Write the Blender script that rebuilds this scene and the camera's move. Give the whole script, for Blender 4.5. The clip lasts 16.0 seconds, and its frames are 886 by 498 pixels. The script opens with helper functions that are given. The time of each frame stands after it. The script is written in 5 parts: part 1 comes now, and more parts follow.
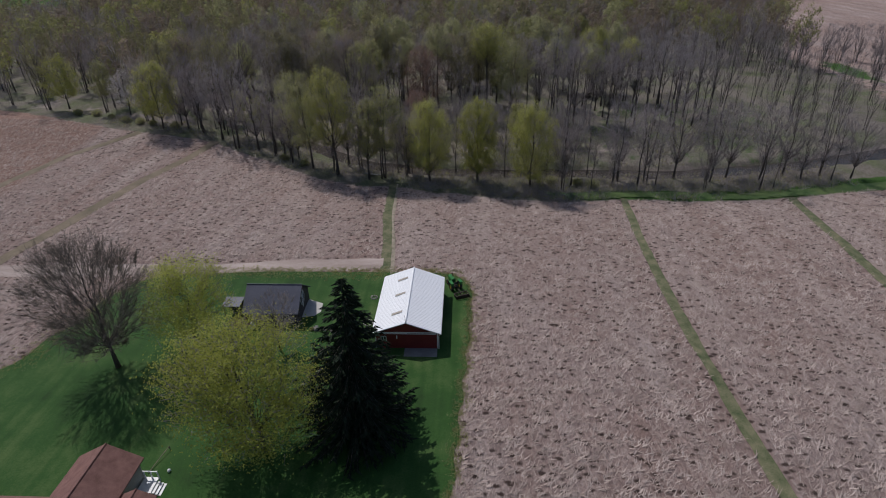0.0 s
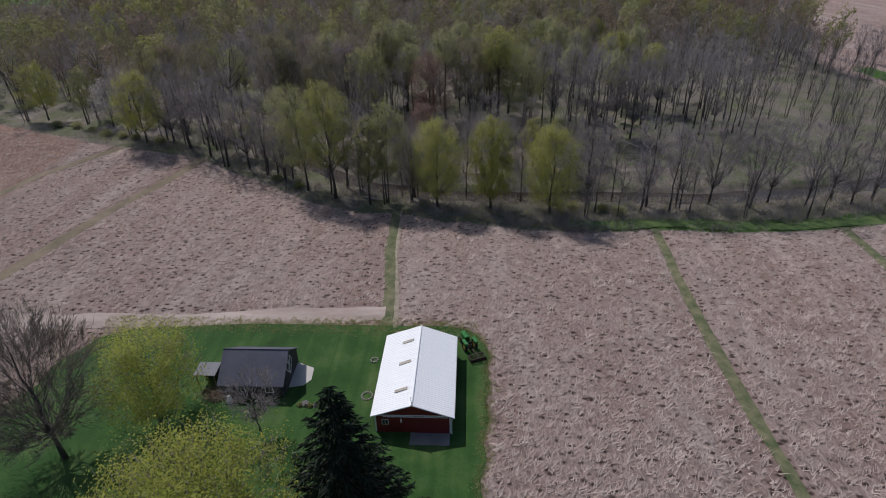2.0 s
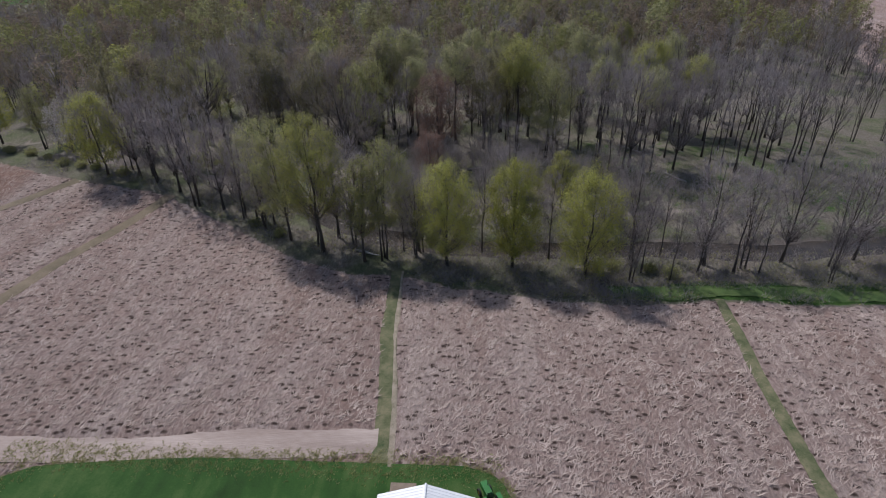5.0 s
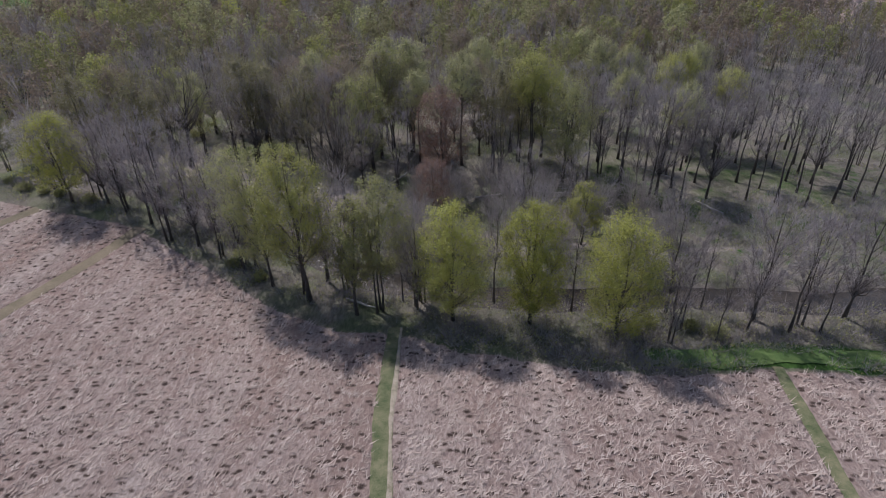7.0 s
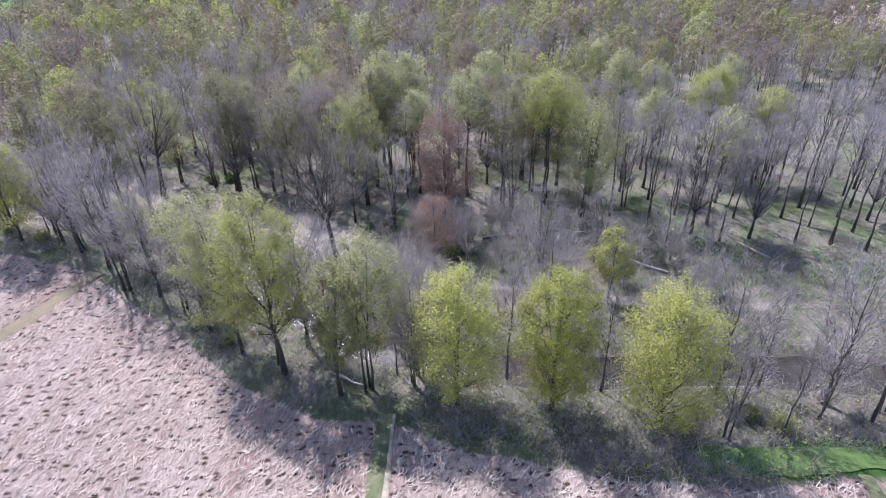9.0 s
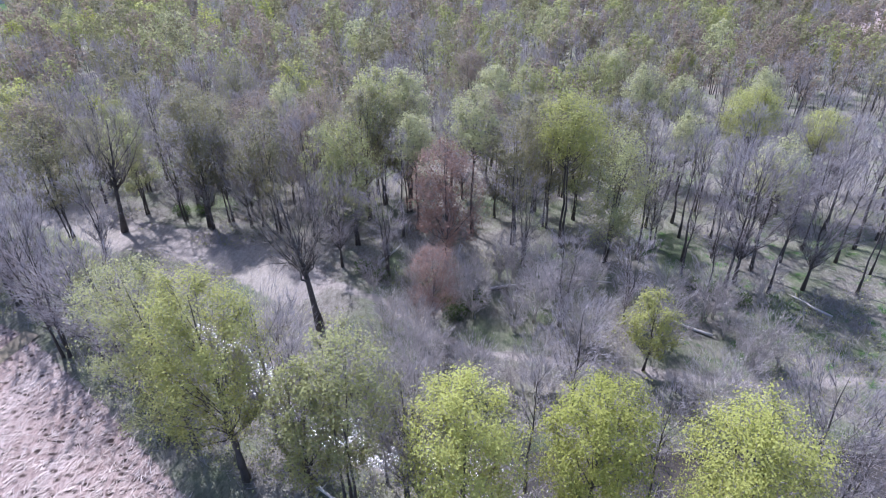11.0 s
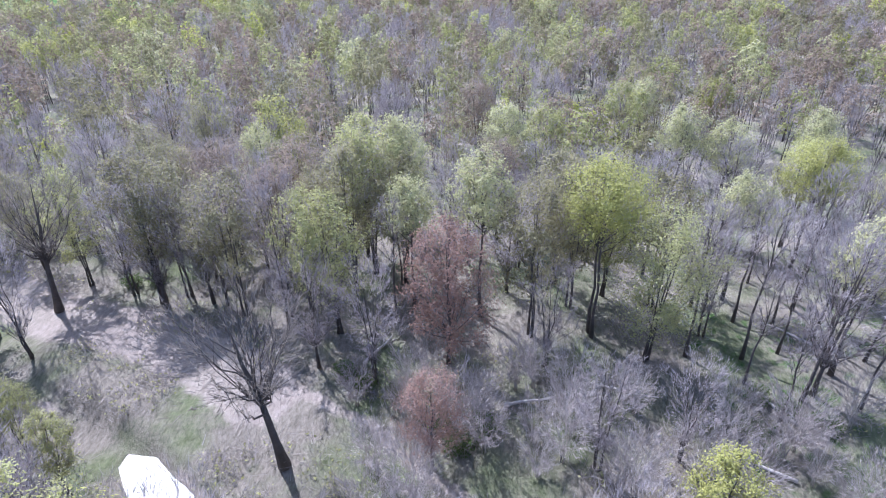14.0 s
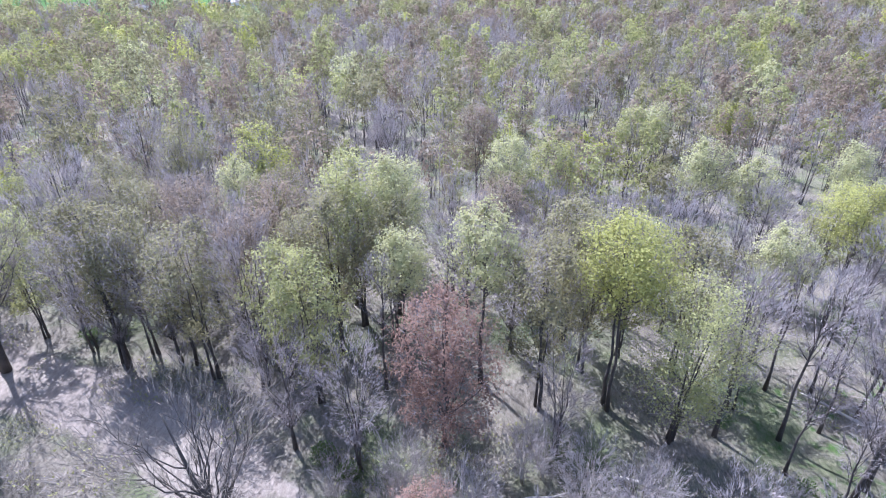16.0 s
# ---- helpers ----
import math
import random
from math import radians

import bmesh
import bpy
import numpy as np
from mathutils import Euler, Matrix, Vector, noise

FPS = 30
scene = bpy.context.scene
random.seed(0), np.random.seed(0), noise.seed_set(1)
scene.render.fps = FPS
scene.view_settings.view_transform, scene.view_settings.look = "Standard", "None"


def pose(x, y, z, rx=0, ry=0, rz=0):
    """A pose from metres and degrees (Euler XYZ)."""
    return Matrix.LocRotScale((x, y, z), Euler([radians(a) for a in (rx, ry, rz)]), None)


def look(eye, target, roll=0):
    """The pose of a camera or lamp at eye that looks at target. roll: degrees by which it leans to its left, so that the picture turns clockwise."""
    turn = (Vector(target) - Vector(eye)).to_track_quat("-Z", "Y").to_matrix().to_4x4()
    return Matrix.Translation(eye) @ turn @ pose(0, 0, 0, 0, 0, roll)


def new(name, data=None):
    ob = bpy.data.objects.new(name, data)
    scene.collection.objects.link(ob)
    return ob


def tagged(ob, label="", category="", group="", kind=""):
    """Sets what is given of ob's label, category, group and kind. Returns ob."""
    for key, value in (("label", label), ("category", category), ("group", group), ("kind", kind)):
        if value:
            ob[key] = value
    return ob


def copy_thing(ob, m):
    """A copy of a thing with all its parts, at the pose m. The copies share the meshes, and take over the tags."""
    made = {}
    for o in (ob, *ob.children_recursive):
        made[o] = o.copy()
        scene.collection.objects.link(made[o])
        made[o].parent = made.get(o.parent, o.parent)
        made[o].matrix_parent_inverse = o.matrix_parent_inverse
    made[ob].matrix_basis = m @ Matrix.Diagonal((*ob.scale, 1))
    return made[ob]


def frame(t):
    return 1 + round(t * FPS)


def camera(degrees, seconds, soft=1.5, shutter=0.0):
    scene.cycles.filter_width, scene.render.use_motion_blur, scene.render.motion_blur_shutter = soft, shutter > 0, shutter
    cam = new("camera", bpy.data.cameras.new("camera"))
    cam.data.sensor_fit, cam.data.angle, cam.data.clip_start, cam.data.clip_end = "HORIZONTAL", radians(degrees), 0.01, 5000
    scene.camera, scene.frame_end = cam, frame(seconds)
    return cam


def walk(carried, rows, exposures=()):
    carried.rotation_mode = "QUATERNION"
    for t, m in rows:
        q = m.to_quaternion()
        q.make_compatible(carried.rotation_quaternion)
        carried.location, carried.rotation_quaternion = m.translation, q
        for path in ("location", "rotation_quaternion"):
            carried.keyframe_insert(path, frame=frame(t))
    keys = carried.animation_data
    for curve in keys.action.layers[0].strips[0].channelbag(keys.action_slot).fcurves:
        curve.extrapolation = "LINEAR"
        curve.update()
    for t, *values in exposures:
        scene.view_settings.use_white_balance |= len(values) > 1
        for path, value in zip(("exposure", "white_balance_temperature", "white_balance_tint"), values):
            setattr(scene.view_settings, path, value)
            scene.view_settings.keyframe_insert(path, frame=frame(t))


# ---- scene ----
cam = camera(77.0, 16.0, soft=1.0)
PATH = [
    (0, (2.484, -8.362, 48.271), (2.404, -6.618, 47.297), -1.0),
    (0.5, (1.843, -4.867, 48.602), (1.761, -3.125, 47.623), -0.9),
    (1, (1.449, -1.326, 48.665), (1.363, 0.415, 47.684), -1.0),
    (1.5, (1.059, 2.572, 48.63), (0.97, 4.311, 47.647), -1.1),
    (2, (0.753, 6.526, 48.675), (0.661, 8.263, 47.69), -1.1),
    (2.5, (0.419, 10.459, 48.727), (0.323, 12.194, 47.738), -1.2),
    (3, (0.181, 14.625, 48.811), (0.079, 16.357, 47.817), -1.3),
    (3.5, (-0.086, 18.8, 48.781), (-0.192, 20.532, 47.786), -1.4),
    (4, (-0.405, 22.912, 48.833), (-0.515, 24.643, 47.836), -1.4),
    (6.5, (-1.941, 42.458, 48.549), (-2.062, 44.186, 47.55), -1.3),
    (7, (-2.332, 46.277, 48.421), (-2.455, 48.006, 47.424), -1.3),
    (7.5, (-2.593, 50.239, 48.219), (-2.719, 51.97, 47.226), -1.2),
    (8, (-2.951, 54.33, 48.041), (-3.079, 56.063, 47.05), -1.2),
    (8.5, (-3.166, 58.416, 47.815), (-3.297, 60.15, 46.827), -1.3),
    (9, (-3.347, 62.43, 47.816), (-3.48, 64.164, 46.828), -1.2),
    (11.5, (-5.073, 82.224, 47.312), (-5.206, 83.963, 46.333), -1.0),
    (12, (-5.434, 85.971, 47.252), (-5.57, 87.713, 46.278), -0.9),
    (12.5, (-5.556, 89.491, 47.619), (-5.695, 91.232, 46.644), -0.9),
    (13, (-5.704, 92.953, 47.979), (-5.844, 94.694, 47.005), -0.9),
    (13.5, (-5.758, 95.98, 48.476), (-5.9, 97.722, 47.504), -1.0),
    (14, (-5.808, 98.958, 48.896), (-5.952, 100.704, 47.93), -1.1),
    (14.5, (-5.876, 101.898, 49.46), (-6.02, 103.645, 48.499), -1.1),
    (15, (-5.975, 104.505, 50.091), (-6.12, 106.253, 49.131), -1.0),
    (15.5, (-6.118, 107.088, 50.451), (-6.26, 108.838, 49.492), -0.8),
    (16, (-6.449, 109.968, 50.492), (-6.586, 111.72, 49.537), -0.5),
]
EXPOSURES = [
    (0, -0.68, 6150, 13),
    (2.5, -0.48, 6150, 13),
    (6.5, -0.23, 6000, 13),
    (7.5, 0.13, 5950, 14),
    (8.2, 0.57, 5750, 14),
    (9, 1.15, 5600, 15),
    (11.5, 1.28, 5250, 18),
    (12.5, 1.38, 5250, 18),
    (14, 1.6, 5300, 18),
    (16, 1.75, 5300, 18),
]
walk(cam, [(t, look(eye, target, roll)) for t, eye, target, roll in PATH], EXPOSURES)

# ---------------------------------------------------------------- light
EL, AZ = radians(54), radians(-40)            # the sun stands ahead and to the left
SUN_DIR = Vector((math.sin(AZ) * math.cos(EL), math.cos(AZ) * math.cos(EL), math.sin(EL)))
world = bpy.data.worlds.new("sky")
scene.world = world
world.use_nodes = True
wn = world.node_tree.nodes
sky = wn.new("ShaderNodeTexSky")
sky.sky_type, sky.sun_disc, sky.sun_elevation, sky.sun_rotation = "NISHITA", False, EL, AZ % (2 * math.pi)
sky.dust_density, sky.air_density = 1.5, 1.0
wn["Background"].inputs["Strength"].default_value = 0.105
world.node_tree.links.new(sky.outputs[0], wn["Background"].inputs[0])
sun = new("sun", bpy.data.lights.new("sun", "SUN"))
sun.data.energy, sun.data.angle, sun.data.color = 4.1, radians(0.53), (1.0, 0.95, 0.88)
sun.matrix_world = look(SUN_DIR * 200, (0, 0, 0))

# ---------------------------------------------------------------- materials


def nodes_of(name, rough):
    m = bpy.data.materials.new(name)
    m.use_nodes = True
    nt = m.node_tree
    b = nt.nodes["Principled BSDF"]
    b.inputs["Roughness"].default_value = rough
    return m, nt, b


def noise_node(nt, scale, detail=4.0, rough=0.6, world_space=True, stretch=None, distort=0.0):
    n = nt.nodes.new("ShaderNodeTexNoise")
    n.inputs["Scale"].default_value, n.inputs["Detail"].default_value = scale, detail
    n.inputs["Roughness"].default_value, n.inputs["Distortion"].default_value = rough, distort
    src = nt.nodes.new("ShaderNodeNewGeometry").outputs["Position"] if world_space else nt.nodes.new("ShaderNodeTexCoord").outputs["Object"]
    if stretch:
        mp = nt.nodes.new("ShaderNodeMapping")
        mp.inputs["Rotation"].default_value = (0, 0, radians(stretch[0]))
        mp.inputs["Scale"].default_value = stretch[1:]
        nt.links.new(src, mp.inputs[0])
        src = mp.outputs[0]
    nt.links.new(src, n.inputs["Vector"])
    return n.outputs["Fac"]


def ramp(nt, fac, stops):
    r = nt.nodes.new("ShaderNodeValToRGB")
    while len(r.color_ramp.elements) < len(stops):
        r.color_ramp.elements.new(0.5)
    for e, (p, c) in zip(r.color_ramp.elements, stops):
        e.position, e.color = p, (*c, 1)
    nt.links.new(fac, r.inputs[0])
    return r.outputs[0]


def mix(nt, fac, a, b, mode="MIX"):
    n = nt.nodes.new("ShaderNodeMix")
    n.data_type, n.blend_type = "RGBA", mode
    for sock, v in ((n.inputs[0], fac), (n.inputs[6], a), (n.inputs[7], b)):
        if isinstance(v, (int, float)):
            sock.default_value = v
        elif isinstance(v, tuple):
            sock.default_value = (*v, 1)
        else:
            nt.links.new(v, sock)
    return n.outputs[2]


def maths(nt, op, a, b):
    n = nt.nodes.new("ShaderNodeMath")
    n.operation, n.use_clamp = op, False
    for sock, v in zip(n.inputs, (a, b)):
        if isinstance(v, (int, float)):
            sock.default_value = v
        else:
            nt.links.new(v, sock)
    return n.outputs[0]


def bump(nt, b, height, strength, distance):
    n = nt.nodes.new("ShaderNodeBump")
    n.inputs["Strength"].default_value, n.inputs["Distance"].default_value = strength, distance
    nt.links.new(height, n.inputs["Height"])
    nt.links.new(n.outputs[0], b.inputs["Normal"])


def plain(name, low, high, scale=3.0, rough=0.7, metal=0.0, relief=0.3, depth=0.01, world_space=False, stretch=None):
    """Two colours mingled by coarse and fine noise, with a little relief."""
    m, nt, b = nodes_of(name, rough)
    coarse, fine = noise_node(nt, scale * 0.22, 3, 0.6, world_space, stretch), noise_node(nt, scale * 3, 5, 0.7, world_space, stretch)
    f = maths(nt, "ADD", maths(nt, "MULTIPLY", coarse, 0.6), maths(nt, "MULTIPLY", fine, 0.4))
    nt.links.new(ramp(nt, f, [(0.33, low), (0.67, high)]), b.inputs["Base Color"])
    b.inputs["Metallic"].default_value = metal
    bump(nt, b, fine, relief, depth)
    return m


def leafy(name, low, high, glow=0.5):
    """Thin leaves and catkins: half the light passes through them. Each tree has its own tone."""
    m, nt, b = nodes_of(name, 0.75)
    b.inputs["Specular IOR Level"].default_value = 0.2
    info = nt.nodes.new("ShaderNodeObjectInfo").outputs["Random"]
    isle = nt.nodes.new("ShaderNodeNewGeometry").outputs["Random Per Island"]
    big = noise_node(nt, 0.22, 3)
    tone = nt.nodes.new("ShaderNodeAttribute")
    tone.attribute_name = "tone"
    own = maths(nt, "ADD", maths(nt, "MULTIPLY", info, 0.5), maths(nt, "MULTIPLY", tone.outputs["Fac"], 0.6))
    f = maths(nt, "ADD", maths(nt, "MULTIPLY", isle, 0.12), maths(nt, "ADD", own, maths(nt, "MULTIPLY", big, 0.28)))
    col = ramp(nt, f, [(0.1, low), (0.95, high)])
    nt.links.new(col, b.inputs["Base Color"])
    tr = nt.nodes.new("ShaderNodeBsdfTranslucent")
    nt.links.new(col, tr.inputs[0])
    mx = nt.nodes.new("ShaderNodeMixShader")
    mx.inputs[0].default_value = glow
    nt.links.new(b.outputs[0], mx.inputs[1])
    nt.links.new(tr.outputs[0], mx.inputs[2])
    nt.links.new(mx.outputs[0], nt.nodes["Material Output"].inputs[0])
    return m


def ground_material():
    """Dry matted field with painted tussock shade, leaf litter and moss of the wood, by the zone that the sheet
    carries.
    """
    m, nt, b = nodes_of("ground_soil", 0.95)
    b.inputs["Specular IOR Level"].default_value = 0.1
    zone = nt.nodes.new("ShaderNodeAttribute")
    zone.attribute_name = "wood"
    far = nt.nodes.new("ShaderNodeAttribute")
    far.attribute_name = "grass"
    sandy = nt.nodes.new("ShaderNodeAttribute")
    sandy.attribute_name = "sand"
    rusty = nt.nodes.new("ShaderNodeAttribute")
    rusty.attribute_name = "rust"
    large, mid = noise_node(nt, 0.045, 4), noise_node(nt, 0.5, 4)
    fine = noise_node(nt, 2.4, 7, 0.8, True, (40, 1.0, 0.42, 1.0), 0.2)
    bands = noise_node(nt, 0.16, 3, 0.6, True, (-8, 1.0, 0.10, 1.0))
    straw = ramp(nt, fine, [(0.3, (0.10, 0.064, 0.054)), (0.47, (0.335, 0.245, 0.21)), (0.64, (0.68, 0.55, 0.485))])
    tone = ramp(nt, large, [(0.35, (0.335, 0.235, 0.21)), (0.65, (0.415, 0.36, 0.35))])
    field = mix(nt, 0.36, straw, tone)
    field = mix(nt, ramp(nt, bands, [(0.42, (0, 0, 0)), (0.66, (0.6, 0.6, 0.6))]), field, (0.27, 0.18, 0.15))
    field = mix(nt, ramp(nt, mid, [(0.5, (0, 0, 0)), (0.75, (0.45, 0.45, 0.45))]), field, (0.24, 0.18, 0.165))
    field = mix(nt, ramp(nt, bands, [(0.28, (0.5, 0.5, 0.5)), (0.44, (0, 0, 0))]), field, (0.55, 0.46, 0.41))
    # Dark spots put the tussocks' shade into the field colour, about one a metre.
    shade_cells = nt.nodes.new("ShaderNodeTexVoronoi")
    shade_cells.inputs["Scale"].default_value = 0.95
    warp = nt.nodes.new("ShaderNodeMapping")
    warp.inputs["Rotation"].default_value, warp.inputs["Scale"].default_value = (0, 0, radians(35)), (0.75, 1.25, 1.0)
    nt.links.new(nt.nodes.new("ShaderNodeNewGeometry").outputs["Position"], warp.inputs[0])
    nt.links.new(warp.outputs[0], shade_cells.inputs["Vector"])
    near = maths(nt, "ADD", shade_cells.outputs["Distance"], maths(nt, "MULTIPLY", maths(nt, "SUBTRACT", fine, 0.5), 0.5))
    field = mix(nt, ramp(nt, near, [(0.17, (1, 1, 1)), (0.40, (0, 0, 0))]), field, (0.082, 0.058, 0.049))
    field = mix(nt, rusty.outputs["Fac"], field, mix(nt, 0.6, straw, (0.22, 0.12, 0.085)))
    litter = ramp(nt, fine, [(0.3, (0.10, 0.088, 0.07)), (0.7, (0.30, 0.265, 0.225))])
    moss = ramp(nt, fine, [(0.3, (0.07, 0.085, 0.04)), (0.7, (0.19, 0.21, 0.115))])
    patch = ramp(nt, noise_node(nt, 0.09, 5, 0.65), [(0.44, (0, 0, 0)), (0.62, (0.9, 0.9, 0.9))])
    floor = mix(nt, patch, litter, moss)
    shore = maths(nt, "ADD", sandy.outputs["Fac"], maths(nt, "MULTIPLY", maths(nt, "SUBTRACT", mid, 0.5), 1.2))
    floor = mix(nt, ramp(nt, shore, [(0.40, (0, 0, 0)), (0.72, (0.85, 0.85, 0.85))]), floor, ramp(nt, fine, [(0.3, (0.22, 0.18, 0.155)), (0.7, (0.43, 0.37, 0.335))]))
    w = maths(nt, "ADD", zone.outputs["Fac"], maths(nt, "MULTIPLY", maths(nt, "SUBTRACT", mid, 0.5), 0.9))
    wmask = ramp(nt, w, [(0.42, (0, 0, 0)), (0.58, (1, 1, 1))])
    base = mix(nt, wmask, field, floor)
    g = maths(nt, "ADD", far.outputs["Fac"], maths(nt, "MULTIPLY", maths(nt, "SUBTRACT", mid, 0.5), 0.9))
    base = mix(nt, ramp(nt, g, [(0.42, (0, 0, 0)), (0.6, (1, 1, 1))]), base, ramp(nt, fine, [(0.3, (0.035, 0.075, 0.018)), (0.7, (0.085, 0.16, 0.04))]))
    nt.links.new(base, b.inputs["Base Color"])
    bump(nt, b, fine, 1.0, 0.45)
    return m


def lawn_material():
    m, nt, b = nodes_of("mown_grass", 0.85)
    b.inputs["Specular IOR Level"].default_value = 0.2
    large, fine = noise_node(nt, 0.14, 5, 0.65), noise_node(nt, 5.0, 4, 0.7)
    stripes = noise_node(nt, 0.9, 2, 0.5, True, (0, 1.0, 0.03, 1.0))
    f = maths(nt, "ADD", maths(nt, "MULTIPLY", large, 0.55), maths(nt, "ADD", maths(nt, "MULTIPLY", fine, 0.22), maths(nt, "MULTIPLY", stripes, 0.25)))
    nt.links.new(ramp(nt, f, [(0.36, (0.018, 0.046, 0.010)), (0.50, (0.028, 0.078, 0.015)), (0.68, (0.085, 0.13, 0.04))]), b.inputs["Base Color"])
    bump(nt, b, fine, 0.6, 0.05)
    return m


def roof_metal():
    m, nt, b = nodes_of("white_roof_steel", 0.38)
    f = noise_node(nt, 0.6, 5, 0.6, False, (0, 0.3, 2.0, 1))
    nt.links.new(ramp(nt, f, [(0.3, (0.82, 0.83, 0.85)), (0.7, (0.89, 0.90, 0.91))]), b.inputs["Base Color"])
    return m


def water_material():
    m, nt, b = nodes_of("creek_water", 0.2)
    nt.links.new(ramp(nt, noise_node(nt, 0.25, 3), [(0.35, (0.03, 0.024, 0.019)), (0.65, (0.06, 0.048, 0.037))]), b.inputs["Base Color"])
    bump(nt, b, noise_node(nt, 3.5, 3, 0.6), 0.8, 0.1)
    return m


GROUND, LAWN, ROOF_WHITE, WATER = ground_material(), lawn_material(), roof_metal(), water_material()
PATH_GRASS = plain("path_grass", (0.035, 0.065, 0.018), (0.22, 0.195, 0.115), 2.6, 0.95, 0, 0.6, 0.06, True)
PATH_BROWN = plain("path_worn_grass", (0.10, 0.085, 0.05), (0.24, 0.185, 0.13), 1.0, 0.95, 0, 0.6, 0.06, True)
GREEN_VERGE = plain("verge_grass", (0.04, 0.09, 0.02), (0.125, 0.17, 0.05), 0.8, 0.95, 0, 0.7, 0.1, True)
PALE_STRAW = plain("pale_straw", (0.27, 0.208, 0.18), (0.47, 0.388, 0.347), 1.2, 0.95, 0, 0.7, 0.1, True, (0, 0.25, 1.6, 1))
RUT_STRAW = plain("rut_straw", (0.15, 0.135, 0.08), (0.44, 0.365, 0.30), 3.2, 0.95, 0, 0.7, 0.08, True)
STRAW = plain("dry_grass", (0.24, 0.175, 0.148), (0.64, 0.525, 0.465), 2.2, 0.95, 0, 0.5, 0.05, True)
SAND = plain("gravel_bank", (0.30, 0.24, 0.20), (0.52, 0.45, 0.39), 1.2, 0.95, 0, 0.8, 0.1, True)
CONCRETE = plain("concrete", (0.40, 0.38, 0.35), (0.55, 0.53, 0.50), 2.0, 0.85)
RED = plain("red_barn_siding", (0.12, 0.012, 0.013), (0.19, 0.021, 0.02), 2.5, 0.55)
APRON = plain("worn_dark_concrete", (0.15, 0.145, 0.14), (0.25, 0.24, 0.235), 2.0, 0.85)
WHITE = plain("white_paint", (0.70, 0.70, 0.69), (0.80, 0.80, 0.79), 3, 0.5)
FIBRE = plain("yellowed_fibreglass", (0.30, 0.27, 0.22), (0.42, 0.38, 0.32), 5, 0.45)
GLASS_DARK = plain("window_glass", (0.03, 0.035, 0.04), (0.06, 0.065, 0.07), 2, 0.06, 0, 0.02)
SLATE = plain("charcoal_roofing", (0.055, 0.058, 0.085), (0.095, 0.10, 0.14), 3, 0.6)
DARK_WALL = plain("dark_stained_boards", (0.03, 0.026, 0.028), (0.06, 0.052, 0.055), 4, 0.8)
SHINGLE = plain("rust_brown_shingles", (0.13, 0.062, 0.052), (0.24, 0.125, 0.105), 6, 0.9, 0, 0.8, 0.03)
SIDING = plain("grey_siding", (0.26, 0.25, 0.24), (0.36, 0.35, 0.33), 3, 0.7)
WOOD = plain("weathered_wood", (0.16, 0.12, 0.09), (0.30, 0.24, 0.18), 6, 0.85)
GREEN_PAINT = plain("green_tractor_paint", (0.02, 0.14, 0.025), (0.03, 0.20, 0.04), 5, 0.35)
YELLOW_PAINT = plain("yellow_wheel_paint", (0.55, 0.40, 0.03), (0.65, 0.50, 0.05), 5, 0.4)
RUBBER = plain("black_rubber", (0.012, 0.012, 0.012), (0.03, 0.028, 0.026), 6, 0.9)
IRON = plain("rusty_iron", (0.025, 0.02, 0.018), (0.075, 0.05, 0.04), 8, 0.7, 0.3)
STONE = plain("pale_stone", (0.32, 0.30, 0.27), (0.50, 0.47, 0.43), 4, 0.9)
BARK = plain("grey_bark", (0.045, 0.037, 0.033), (0.115, 0.098, 0.088), 3, 0.95, 0, 0.8, 0.04)
BARK_PALE = plain("bleached_dead_wood", (0.34, 0.30, 0.27), (0.50, 0.46, 0.42), 3, 0.9)
TWIG = leafy("grey_purple_twigs", (0.235, 0.204, 0.204), (0.45, 0.402, 0.405), 0.34)
TWIG_PALE = leafy("pale_grey_twigs", (0.26, 0.225, 0.22), (0.43, 0.388, 0.377), 0.25)
TWIG_DARK = leafy("dark_grey_twigs", (0.165, 0.14, 0.12), (0.30, 0.26, 0.228), 0.25)
SPRUCE = leafy("dark_spruce_needles", (0.008, 0.017, 0.009), (0.026, 0.042, 0.022), 0.12)
LEAF = {
    "yellow": leafy("yellow_green_buds", (0.30, 0.305, 0.072), (0.54, 0.54, 0.18)),
    "lime": leafy("lime_green_leaves", (0.33, 0.33, 0.105), (0.54, 0.53, 0.21)),
    "pale": leafy("pale_catkins", (0.33, 0.325, 0.16), (0.50, 0.49, 0.27)),
    "olive": leafy("olive_buds", (0.20, 0.182, 0.098), (0.35, 0.325, 0.188)),
    "green": leafy("soft_green_leaves", (0.265, 0.265, 0.105), (0.46, 0.455, 0.215)),
    "russet": leafy("russet_buds", (0.23, 0.145, 0.115), (0.38, 0.257, 0.207)),
    "brown": leafy("brown_buds", (0.22, 0.168, 0.128), (0.36, 0.288, 0.222)),
    "white": leafy("white_blossom", (0.52, 0.48, 0.47), (0.74, 0.70, 0.69)),
    "spring": leafy("fresh_green_buds", (0.29, 0.308, 0.055), (0.50, 0.52, 0.13)),
    "bush": leafy("deep_green_leaves", (0.06, 0.095, 0.03), (0.15, 0.20, 0.07)),
    "bare": TWIG,
}

# ---------------------------------------------------------------- mesh helpers


